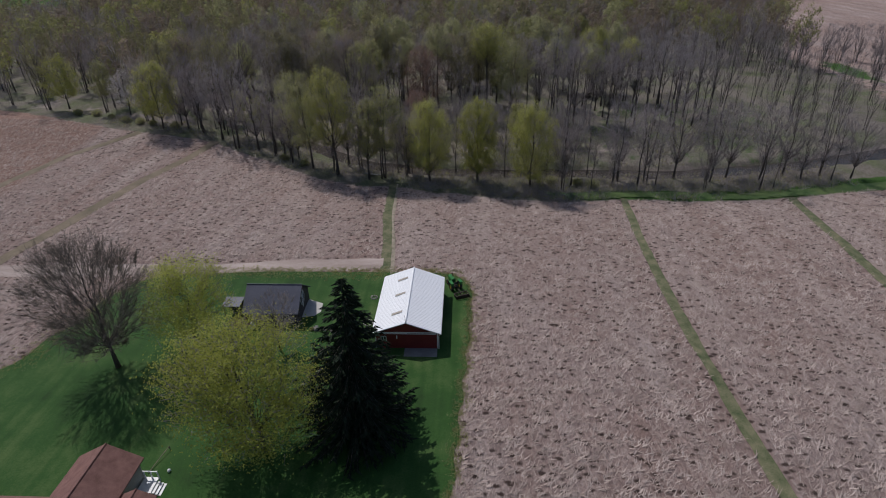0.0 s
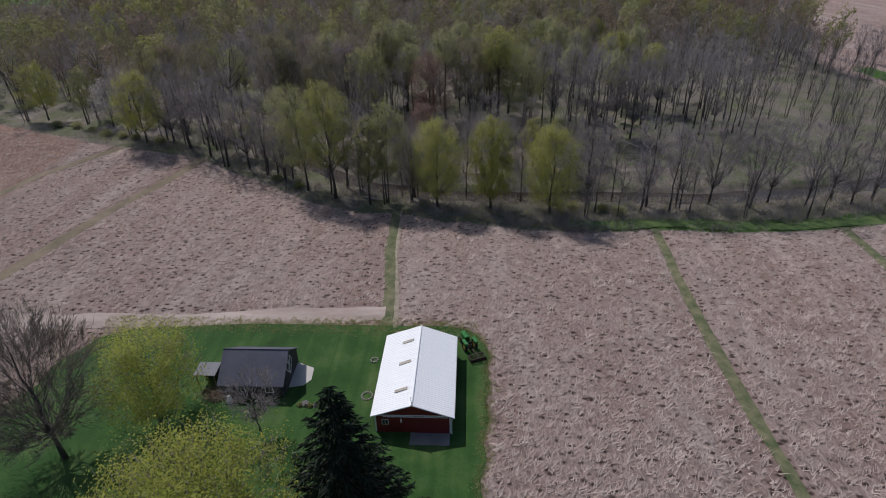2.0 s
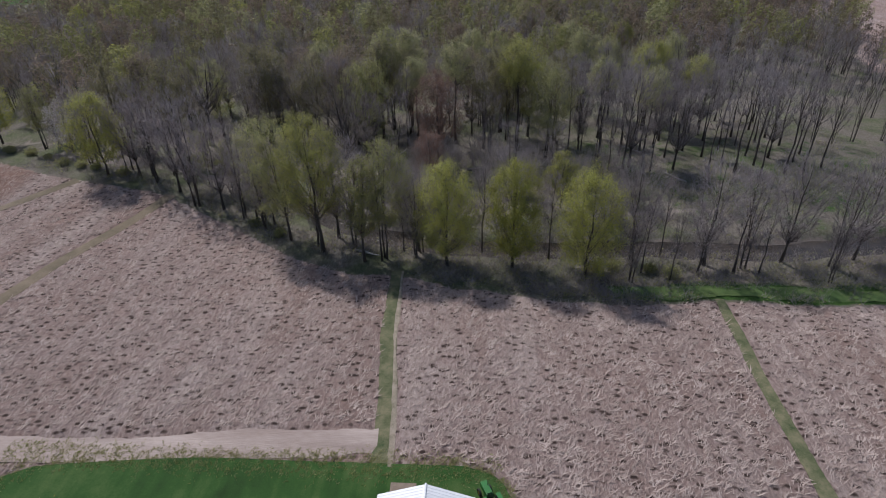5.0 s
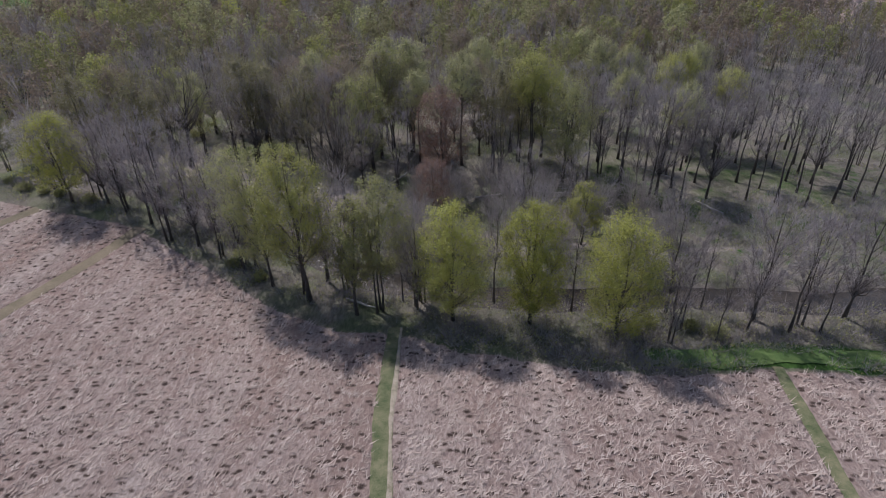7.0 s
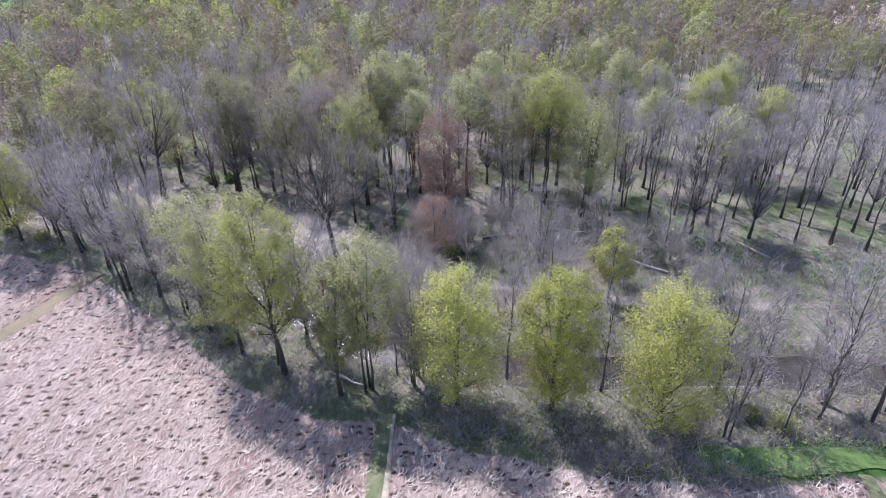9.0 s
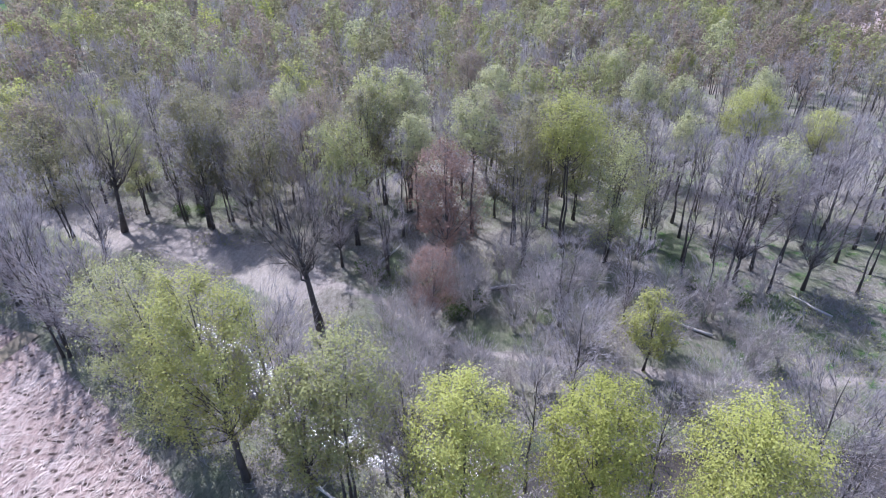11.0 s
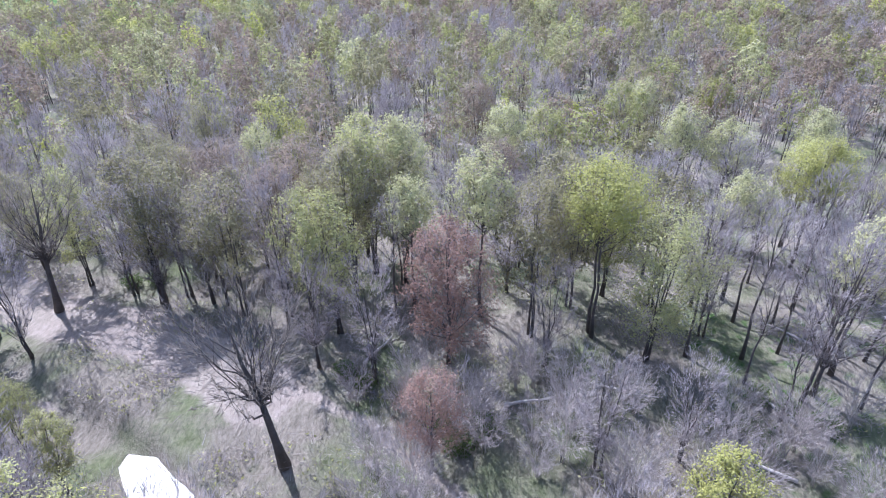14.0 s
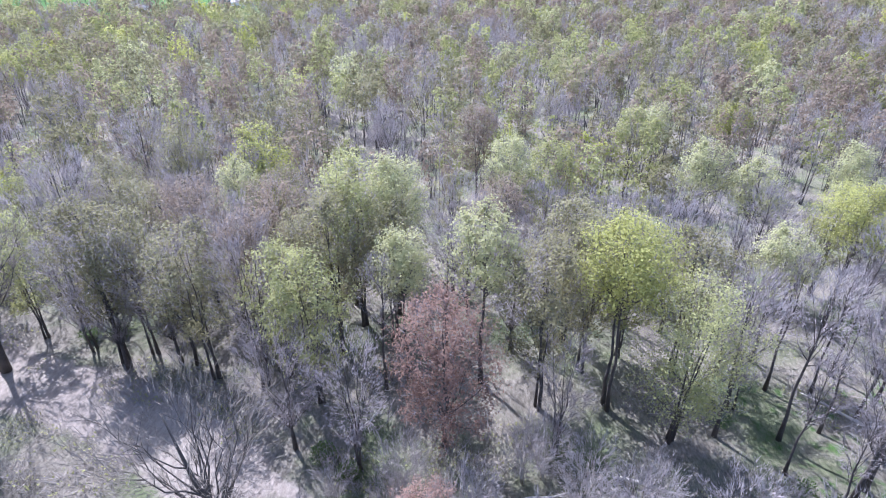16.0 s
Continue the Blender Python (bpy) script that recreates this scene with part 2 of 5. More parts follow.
class Shape:
    """Gathers points and faces, then makes one mesh."""

    def __init__(self):
        self.v, self.f, self.mi, self.n = [], [], [], 0

    def add(self, verts, faces, slot=0):
        self.v.append(np.asarray(verts, float).reshape(-1, 3))
        self.f += [tuple(i + self.n for i in face) for face in faces]
        self.mi += [slot] * len(faces)
        self.n += len(self.v[-1])
        return self

    def box(self, x0, x1, y0, y1, z0, z1, slot=0):
        p = [(x, y, z) for z in (z0, z1) for x, y in ((x0, y0), (x1, y0), (x1, y1), (x0, y1))]
        return self.add(p, [(0, 3, 2, 1), (4, 5, 6, 7), (0, 1, 5, 4), (1, 2, 6, 5), (2, 3, 7, 6), (3, 0, 4, 7)], slot)

    def slab(self, top, thick):
        """A flat piece from its upper outline, given against the clock, hanging down by thick."""
        n = len(top)
        low = [(x, y, z - thick) for x, y, z in top]
        return self.add(list(top) + low, [tuple(range(n)), tuple(range(2 * n - 1, n - 1, -1))] + [(i, n + i, n + (i + 1) % n, (i + 1) % n) for i in range(n)])

    def tube(self, pts, radii, n=5, slot=0, cap=True):
        pts = np.asarray(pts, float)
        rings = []
        for i, p in enumerate(pts):
            d = pts[min(i + 1, len(pts) - 1)] - pts[max(i - 1, 0)]
            d = d / (np.linalg.norm(d) + 1e-9)
            a = np.cross(d, (0, 0, 1) if abs(d[2]) < 0.9 else (1, 0, 0))
            a /= np.linalg.norm(a)
            b = np.cross(d, a)
            ang = np.arange(n) * 2 * np.pi / n
            rings.append(p + radii[i] * (np.cos(ang)[:, None] * a + np.sin(ang)[:, None] * b))
        faces = [(i * n + k, i * n + (k + 1) % n, (i + 1) * n + (k + 1) % n, (i + 1) * n + k) for i in range(len(pts) - 1) for k in range(n)]
        if cap:
            faces += [tuple(range(n - 1, -1, -1)), tuple(range((len(pts) - 1) * n, len(pts) * n))]
        return self.add(np.concatenate(rings), faces, slot)

    def many(self, verts, per, slot=0):
        """Many small faces of the same number of corners, one after another."""
        verts = np.asarray(verts, float).reshape(-1, 3)
        idx = np.arange(len(verts)).reshape(-1, per)
        return self.add(verts, idx.tolist(), slot)

    def mesh(self, name, mats, smooth=False):
        me = bpy.data.meshes.new(name)
        me.from_pydata(np.concatenate(self.v).tolist(), [], self.f)
        for m in mats if isinstance(mats, (list, tuple)) else [mats]:
            me.materials.append(m)
        if any(self.mi):
            me.polygons.foreach_set("material_index", self.mi)
        if smooth:
            me.polygons.foreach_set("use_smooth", [True] * len(me.polygons))
        me.update()
        return me


def part(name, shape, mats, parent=None, label="", smooth=False):
    ob = new(name, shape.mesh(name, mats, smooth) if isinstance(shape, Shape) else shape)
    ob.parent = parent
    return tagged(ob, label)


def thing(name, m, label, category, group="", kind=""):
    ob = new(name)
    ob.matrix_world = m
    return tagged(ob, label, category, group, kind)


def smooth01(a, b, v):
    u = np.clip((v - a) / (b - a), 0, 1)
    return u * u * (3 - 2 * u)


def level(x, y):
    """The lie of the land, before hollows and tussocks."""
    x, y = np.asarray(x, float), np.asarray(y, float)
    return -1.5 * smooth01(-4, 34, x) + 2.4 * smooth01(122, 152, y) + 0.8 * smooth01(30, 90, -x)


def at_ground(x, y, turn=0.0, scale=1.0, sink=0.05, high=1.0):
    m = pose(x, y, float(level(x, y)) - sink, 0, 0, turn)
    return m @ Matrix.Diagonal((scale, scale, scale * high, 1))


# ---------------------------------------------------------------- ground
EDGE = [(-600, 250), (-144, 161), (-97, 142), (-66, 134.5), (-48, 123), (-33, 112), (-22, 107), (-11, 106), (-4, 103), (10, 101), (24, 101), (36, 103), (54, 101.5), (72, 103.5), (96, 110), (150, 118), (600, 190)]
CREEK = [(-240, 218), (-144, 173), (-100, 154), (-80, 150.5), (-62, 146), (-46, 139), (-36, 133), (-29, 127.5), (-20, 121.5), (-6, 117.5), (8, 117), (22, 119.5), (38, 120), (52, 119), (80, 124), (150, 145), (300, 190)]
E_X, E_Y = np.array(EDGE).T
C_X, C_Y = np.array(CREEK).T


def wood_edge(x):
    return np.interp(x, E_X, E_Y)


def creek_y(x):
    return np.interp(x, C_X, C_Y)


def clearing(x, y):
    """The farther field on the right, past the wood."""
    return smooth01(-6, 6, x - (128 + 0.28 * (y - 170) + 8 * np.sin(y / 23.0))) * smooth01(165, 180, y) * (1 - smooth01(475, 495, y))


def far_meadow(x, y):
    """Open land with houses, past the wood on the left."""
    return smooth01(0, 14, -x - 168 - 0.06 * (y - 500)) * smooth01(0, 14, y - 496 - 0.1 * (x + 230))


def noise2(x, y, seed):
    """Smooth value noise on a grid of one metre."""
    r = np.random.RandomState(seed).rand(256, 256)
    xi, yi = np.floor(x).astype(int), np.floor(y).astype(int)
    fx, fy = x - xi, y - yi
    fx, fy = fx * fx * (3 - 2 * fx), fy * fy * (3 - 2 * fy)
    q = lambda a, b: r[a % 256, b % 256]
    return (q(xi, yi) * (1 - fx) + q(xi + 1, yi) * fx) * (1 - fy) + (q(xi, yi + 1) * (1 - fx) + q(xi + 1, yi + 1) * fx) * fy


LAWN_Y = [-80, 27, 41, 53, 62, 66, 68.2, 69.3, 70.2]
LAWN_L = [-64, -62, -59, -54.5, -52.5, -51.5, -47, -38, -28]
LAWN_R = [1.0, 1.2, 2.1, 3.0, 3.5, 3.3, 2.2, 0.6, -3]


def lawn_sides(y):
    return np.interp(y, LAWN_Y, LAWN_L) + 0.5 * np.sin(y * 0.7), np.interp(y, LAWN_Y, LAWN_R) + 0.22 * np.sin(y * 1.1)


PATHS = {
    "middle": ([(-13.6, 108), (-12.9, 92), (-11.4, 80), (-10.6, 69.6)], 2.2),
    "right": ([(36.6, 103.5), (34.8, 74), (34.6, 55), (34.8, 42), (35.4, 28), (36, -40)], 1.9),
    "far_right": ([(72.3, 104.5), (71.4, 84), (70.6, 70), (69.5, 30), (69, -40)], 2.2),
    "left": ([(-65, 134.5), (-72.1, 108.4), (-75.3, 86.4), (-78.1, 72), (-82, 20), (-84, -40)], 2.6),
    "far_left": ([(-88.5, 140), (-100, 125), (-103.2, 105), (-106, 40), (-107, -40)], 2.6),
}
VERGE = [(20, 104.2), (30, 105.0), (44, 105.5), (62, 104.5), (84, 108.5), (110, 114)]
ROAD = [(-140, 66), (-62, 69.2), (-40, 70.9), (-26, 72.0), (-11.5, 73.2)]


TRAIL = [(-45, 155), (-30, 149), (-18, 143), (-11, 137.5), (-6.5, 134.5), (3, 133), (16, 132.3), (28, 131.5), (48, 133)]
BAR = [(-84, 168), (-66, 160), (-50, 156.5), (-40, 152), (-32, 147)]


def from_line(x, y, pts):
    best = np.full(np.shape(x), 1e9)
    for (ax, ay), (bx, by) in zip(pts, pts[1:]):
        dx, dy = bx - ax, by - ay
        u = np.clip(((x - ax) * dx + (y - ay) * dy) / (dx * dx + dy * dy), 0, 1)
        best = np.minimum(best, np.hypot(x - ax - u * dx, y - ay - u * dy))
    return best


def build_ground():
    def axis(lo, a, b, hi, fine, grow):
        core = np.arange(a, b + fine / 2, fine)
        up, down, s = [core[-1]], [core[0]], fine
        while up[-1] < hi:
            s *= grow
            up.append(up[-1] + s)
        s = fine
        while down[-1] > lo:
            s *= grow
            down.append(down[-1] - s)
        return np.concatenate([down[:0:-1], core, up[1:]])

    xs, ys = axis(-4300, -94, 86, 4300, 0.66, 1.16), axis(-4200, 24, 150, 4600, 0.66, 1.10)
    X, Y = np.meshgrid(xs, ys)
    Z = level(X, Y)
    lo, hi = lawn_sides(Y)
    inlawn = smooth01(-0.4, 0.5, X - lo) * smooth01(-0.4, 0.5, hi - X) * smooth01(-0.4, 0.5, 70.6 - Y)
    path = np.zeros_like(X)
    for pts, w in PATHS.values():
        path = np.maximum(path, 1 - smooth01(w / 2 - 0.3, w / 2 + 0.5, from_line(X, Y, pts)))
    path = np.maximum(path, 1 - smooth01(1.6, 2.6, from_line(X, Y, ROAD)))
    path = np.maximum(path, 1 - smooth01(1.2, 2.6, from_line(X, Y, VERGE)))
    wood = smooth01(-1.5, 1.5, Y - wood_edge(X)) * (1 - clearing(X, Y))
    calm = (1 - inlawn) * (1 - path)
    tuss = noise2(X * 0.95 + 0.4 * Y, Y * 0.95, 3) * 0.6 + noise2(X * 1.9, Y * 1.9 + 0.5 * X, 4) * 0.4
    Z += calm * (1 - wood) * ((tuss - 0.5) * 0.42 + 0.03) - 0.10 * np.maximum(inlawn, path)
    Z += wood * (1 - path) * (noise2(X * 0.3, Y * 0.3, 6) - 0.5) * 0.7
    bank = np.abs(Y - creek_y(X)) / np.sqrt(1 + 0.3)
    Z -= (0.95 + 0.85 * smooth01(-60, -48, X)) * (1 - smooth01(1.2, 4.2, bank)) * smooth01(0, 1, 400 - np.abs(X))
    grass = np.maximum(smooth01(0.0, 3.0, Y - wood_edge(X) + 1.0) * (1 - smooth01(3.5, 8, Y - wood_edge(X))) * smooth01(22, 32, X) * smooth01(0, 10, 115 - X), 0)
    grass = np.maximum(grass, smooth01(0, 6, X - 136 - 0.12 * (Y - 170)) * (1 - smooth01(8, 14, X - 136 - 0.12 * (Y - 170))) * smooth01(170, 190, Y) * (1 - smooth01(225, 250, Y)))
    grass = np.maximum(grass, far_meadow(X, Y))
    grass = np.maximum(grass, 0.40 * smooth01(10, 24, X) * smooth01(119, 126, Y) * (1 - smooth01(165, 190, Y)) * (1 - smooth01(90, 110, X)))
    trail = 0.8 - 0.8 * smooth01(0.3, 1.5, from_line(X, Y, TRAIL))
    bar = (1 - smooth01(3.0, 7.0, from_line(X, Y, BAR))) * 0.95
    beach = (1 - smooth01(2.5, 4.5, bank)) * smooth01(0.42, 0.62, noise2(X * 0.12, Y * 0.12, 31)) * 0.8
    sand = np.maximum(np.maximum(trail, bar), beach) * wood
    rust = smooth01(96, 101, -X - 0.05 * (Y - 100))
    nx, ny = len(xs), len(ys)
    me = bpy.data.meshes.new("ground")
    i = np.arange(nx * ny).reshape(ny, nx)
    quads = np.stack([i[:-1, :-1], i[:-1, 1:], i[1:, 1:], i[1:, :-1]], -1).reshape(-1, 4)
    me.vertices.add(nx * ny)
    me.vertices.foreach_set("co", np.stack([X, Y, Z], -1).ravel())
    me.loops.add(quads.size)
    me.loops.foreach_set("vertex_index", quads.ravel())
    me.polygons.add(len(quads))
    me.polygons.foreach_set("loop_start", np.arange(0, quads.size, 4))
    for name, values in (("wood", wood), ("grass", grass), ("sand", sand), ("rust", rust)):
        me.attributes.new(name, "FLOAT", "POINT").data.foreach_set("value", values.ravel())
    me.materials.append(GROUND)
    me.update(calc_edges=True)
    me.polygons.foreach_set("use_smooth", [True] * len(quads))
    tagged(new("ground", me), "sheet of matted pinkish dry field and litter-covered woodland floor", "ground", kind="structure")


build_ground()


def build_lawn():
    s = Shape()
    ys = np.concatenate([np.arange(-80, 20, 5.0), np.arange(20, 70.4, 0.5)])
    cols = 40
    rows = []
    for y in ys:
        lo, hi = lawn_sides(y)
        x = np.linspace(float(lo), float(hi), cols)
        rows.append(np.stack([x, np.full(cols, y), level(x, y) + 0.02 + 0.05 * noise2(x * 0.5, np.full(cols, y * 0.5), 9)], -1))
    s.add(np.concatenate(rows), [(r * cols + c, r * cols + c + 1, (r + 1) * cols + c + 1, (r + 1) * cols + c) for r in range(len(ys) - 1) for c in range(cols - 1)])
    tagged(part("lawn", s, LAWN, smooth=True), "mown deep green lawn round the farm buildings", "lawn", kind="structure")


build_lawn()


def ribbon(name, pts, width, mat, label, category, lift=0.03, wobble=0.25, seed=0, step=0.8):
    """A strip that follows a line over the land, with uneven edges."""
    s = Shape()
    pts = [Vector((*p, 0)) for p in pts]
    line = []
    for a, b in zip(pts, pts[1:]):
        n = max(1, int((b - a).length / step))
        line += [a.lerp(b, k / n) for k in range(n)]
    line.append(pts[-1])
    for _ in range(8):
        line = [line[0]] + [(line[k - 1] + line[k] * 2 + line[k + 1]) / 4 for k in range(1, len(line) - 1)] + [line[-1]]
    rng = np.random.RandomState(seed)
    rows = []
    walk_a, walk_b = (np.convolve(rng.uniform(-1, 1, len(line) + 8), np.ones(9) / 9, "valid") * 2.2 for _ in range(2))
    for k, p in enumerate(line):
        d = (line[min(k + 1, len(line) - 1)] - line[max(k - 1, 0)]).normalized()
        side = Vector((d.y, -d.x, 0))
        a, b = width / 2 + wobble * walk_a[k], width / 2 + wobble * walk_b[k]
        for c in (-a, -a * 0.5, 0, b * 0.5, b):
            q = p + side * c
            rows.append((q.x, q.y, float(level(q.x, q.y)) + lift + (0.0 if abs(c) < max(a, b) * 0.9 else -0.06)))
    s.add(rows, [(r * 5 + c, r * 5 + c + 1, (r + 1) * 5 + c + 1, (r + 1) * 5 + c) for r in range(len(line) - 1) for c in range(4)])
    return tagged(part(name, s, mat, smooth=True), label, category, kind="structure")


ribbon("path_1", PATHS["middle"][0], 2.2, PATH_GRASS, "narrow green mown track across the dry field", "path", seed=1)
ribbon("path_2", PATHS["right"][0], 1.65, PATH_GRASS, "narrow grassy track across the dry field", "path", seed=2)
ribbon("path_3", PATHS["far_right"][0], 2.2, PATH_GRASS, "narrow grassy track near the field's far side", "path", seed=3)
ribbon("path_4", PATHS["left"][0], 2.6, PATH_BROWN, "worn brown grass track across the dry field", "path", seed=4)
ribbon("path_5", PATHS["far_left"][0], 2.6, PATH_BROWN, "worn brown grass track beside the reddish field", "path", seed=5)
ribbon("road", ROAD, 3.6, PALE_STRAW, "pale flattened straw farm track along the lawn", "track", wobble=0.5, seed=6)
ribbon("verge", VERGE, 3.6, GREEN_VERGE, "bright green grass verge along the wood", "verge", lift=0.04, wobble=0.7, seed=7)


RUT = [(p[0] + 0.85, p[1]) for p in PATHS["middle"][0]]
ribbon("path_6", RUT, 0.55, RUT_STRAW, "pale straw wheel rut beside the green track", "rut", 0.045, 0.22, 21)


def build_creek():
    s = Shape()
    xs = np.arange(-44, 298, 2.0)
    rows = []
    for x in xs:
        y = float(creek_y(x))
        half = 0.05 + 4.15 * float(smooth01(-47, -37, x))
        rows += [(x, y - half, 0), (x, y + half, 0)]
    rows = [(x, y, float(level(x, creek_y(x))) - 0.95) for x, y, _ in rows]
    s.add(rows, [(2 * i, 2 * i + 2, 2 * i + 3, 2 * i + 1) for i in range(len(xs) - 1)])
    tagged(part("water", s, WATER), "shallow muddy brown creek behind the tree row", "water", kind="structure")


build_creek()

def build_tussocks():
    """Bent clumps of dead grass over the near part of the field."""
    rng = np.random.RandomState(11)
    n = 70000
    x, y = rng.uniform(-136, 92, n), rng.uniform(24, 150, n)
    lo, hi = lawn_sides(y)
    keep = (y < wood_edge(x) - 0.4) & ~((x > lo - 0.6) & (x < hi + 0.6) & (y < 71))
    for pts, w in PATHS.values():
        keep &= from_line(x, y, pts) > w / 2 + 0.35
    keep &= from_line(x, y, ROAD) > 2.6
    x, y = x[keep], y[keep]
    z = level(x, y)
    n = len(x)
    # Three or so thin blades a clump, laid by the wind.
    per = 3
    p = np.repeat(np.stack([x, y, z + 0.03], -1), per, 0) + rng.normal(0, 0.2, (n * per, 3)) * (1, 1, 0.15)
    lie = rng.normal(0.75, 0.75, n * per)
    length, lift = rng.uniform(0.45, 1.15, n * per), rng.uniform(0.12, 0.62, n * per)
    d = np.stack([length * np.cos(lie), length * np.sin(lie), length * lift], -1)
    side = np.stack([-np.sin(lie), np.cos(lie), 0 * lie], -1) * rng.uniform(0.03, 0.085, (n * per, 1))
    s = Shape()
    s.many(np.stack([p - side, p + side, p + d], 1), 3)
    tagged(part("dry_grass", s, STRAW), "bent clumps of dead straw-coloured grass", "dry grass", kind="stuff")


build_tussocks()


def rough_grass():
    """Long unmown grass along the lawn's rim and the paths."""
    r = np.random.RandomState(17)
    n = 3600
    y = r.uniform(26, 70.6, n)
    lo, hi = lawn_sides(y)
    x = np.where(r.rand(n) < 0.5, hi + r.normal(-0.1, 0.45, n), lo + r.normal(0.3, 1.4, n))
    k = r.rand(n) < 0.45
    x, y = np.where(k, r.uniform(-52, 2, n), x), np.where(k, 70.4 + r.normal(0, 0.6, n) - 0.04 * np.maximum(0, -x - 28) ** 1.1, y)
    p = np.repeat(np.stack([x, y, level(x, y)], -1), 5, 0) + r.normal(0, 0.16, (n * 5, 3)) * (1, 1, 0.1)
    d = r.normal(size=p.shape) * (0.14, 0.14, 0.03) + np.array([0.1, 0.06, 0.17])
    side = np.cross(d, r.normal(size=p.shape))
    side = side / np.linalg.norm(side, axis=1, keepdims=True) * 0.05
    s = Shape()
    blades = np.stack([p - side, p + side, p + d], 1)
    s.many(blades[: len(p) * 2 // 3], 3, 0)
    s.many(blades[len(p) * 2 // 3 :], 3, 1)
    tagged(part("rough_grass", s, [LEAF["green"], LEAF["pale"]]), "long unmown grass along the lawn's rim", "grass", kind="stuff")


rough_grass()

# ---------------------------------------------------------------- trees


def unit(v):
    return v / (np.linalg.norm(v, axis=-1, keepdims=True) + 1e-9)


def crown_radius(u, form):
    """The crown's half width, 0 to 1, at the height u of the crown from its foot to its tip."""
    u = np.clip(u, 0, 1)
    if form == "oval":
        return np.sqrt(np.clip(1 - np.abs(2 * u ** 0.8 - 1) ** 2.3, 0, 1))
    if form == "vase":
        return np.sqrt(np.clip(1 - np.abs((u - 0.58) / 0.5) ** 2.6, 0, 1)) * (0.45 + 0.55 * smooth01(0, 0.5, u))
    if form == "cap":
        return np.sqrt(np.clip(1 - u ** 2.6, 0, 1)) * smooth01(-0.45, 0.25, u)
    return np.clip(np.sin(np.pi * np.clip(u * 0.9 + 0.06, 0, 1)), 0, 1) ** 0.7


def sprays(rng, p, size, out=None, loose=0.6):
    """Small three-cornered leaf sprays at p, turned at random or mostly outward."""
    n = len(p)
    face = unit(rng.normal(size=(n, 3)) * loose + (0 if out is None else out))
    a = unit(np.cross(face, rng.normal(size=(n, 3))))
    b = np.cross(face, a)
    s = (size * rng.uniform(0.6, 1.4, n))[:, None]
    return np.stack([p - a * s - b * s * 0.5, p + a * s - b * s * 0.3, p + b * s], 1)


def slivers(rng, p, d, width):
    """Thin three-cornered twigs from p along d."""
    side = unit(np.cross(d, rng.normal(size=d.shape))) * width
    return np.stack([p - side, p + side, p + d], 1)


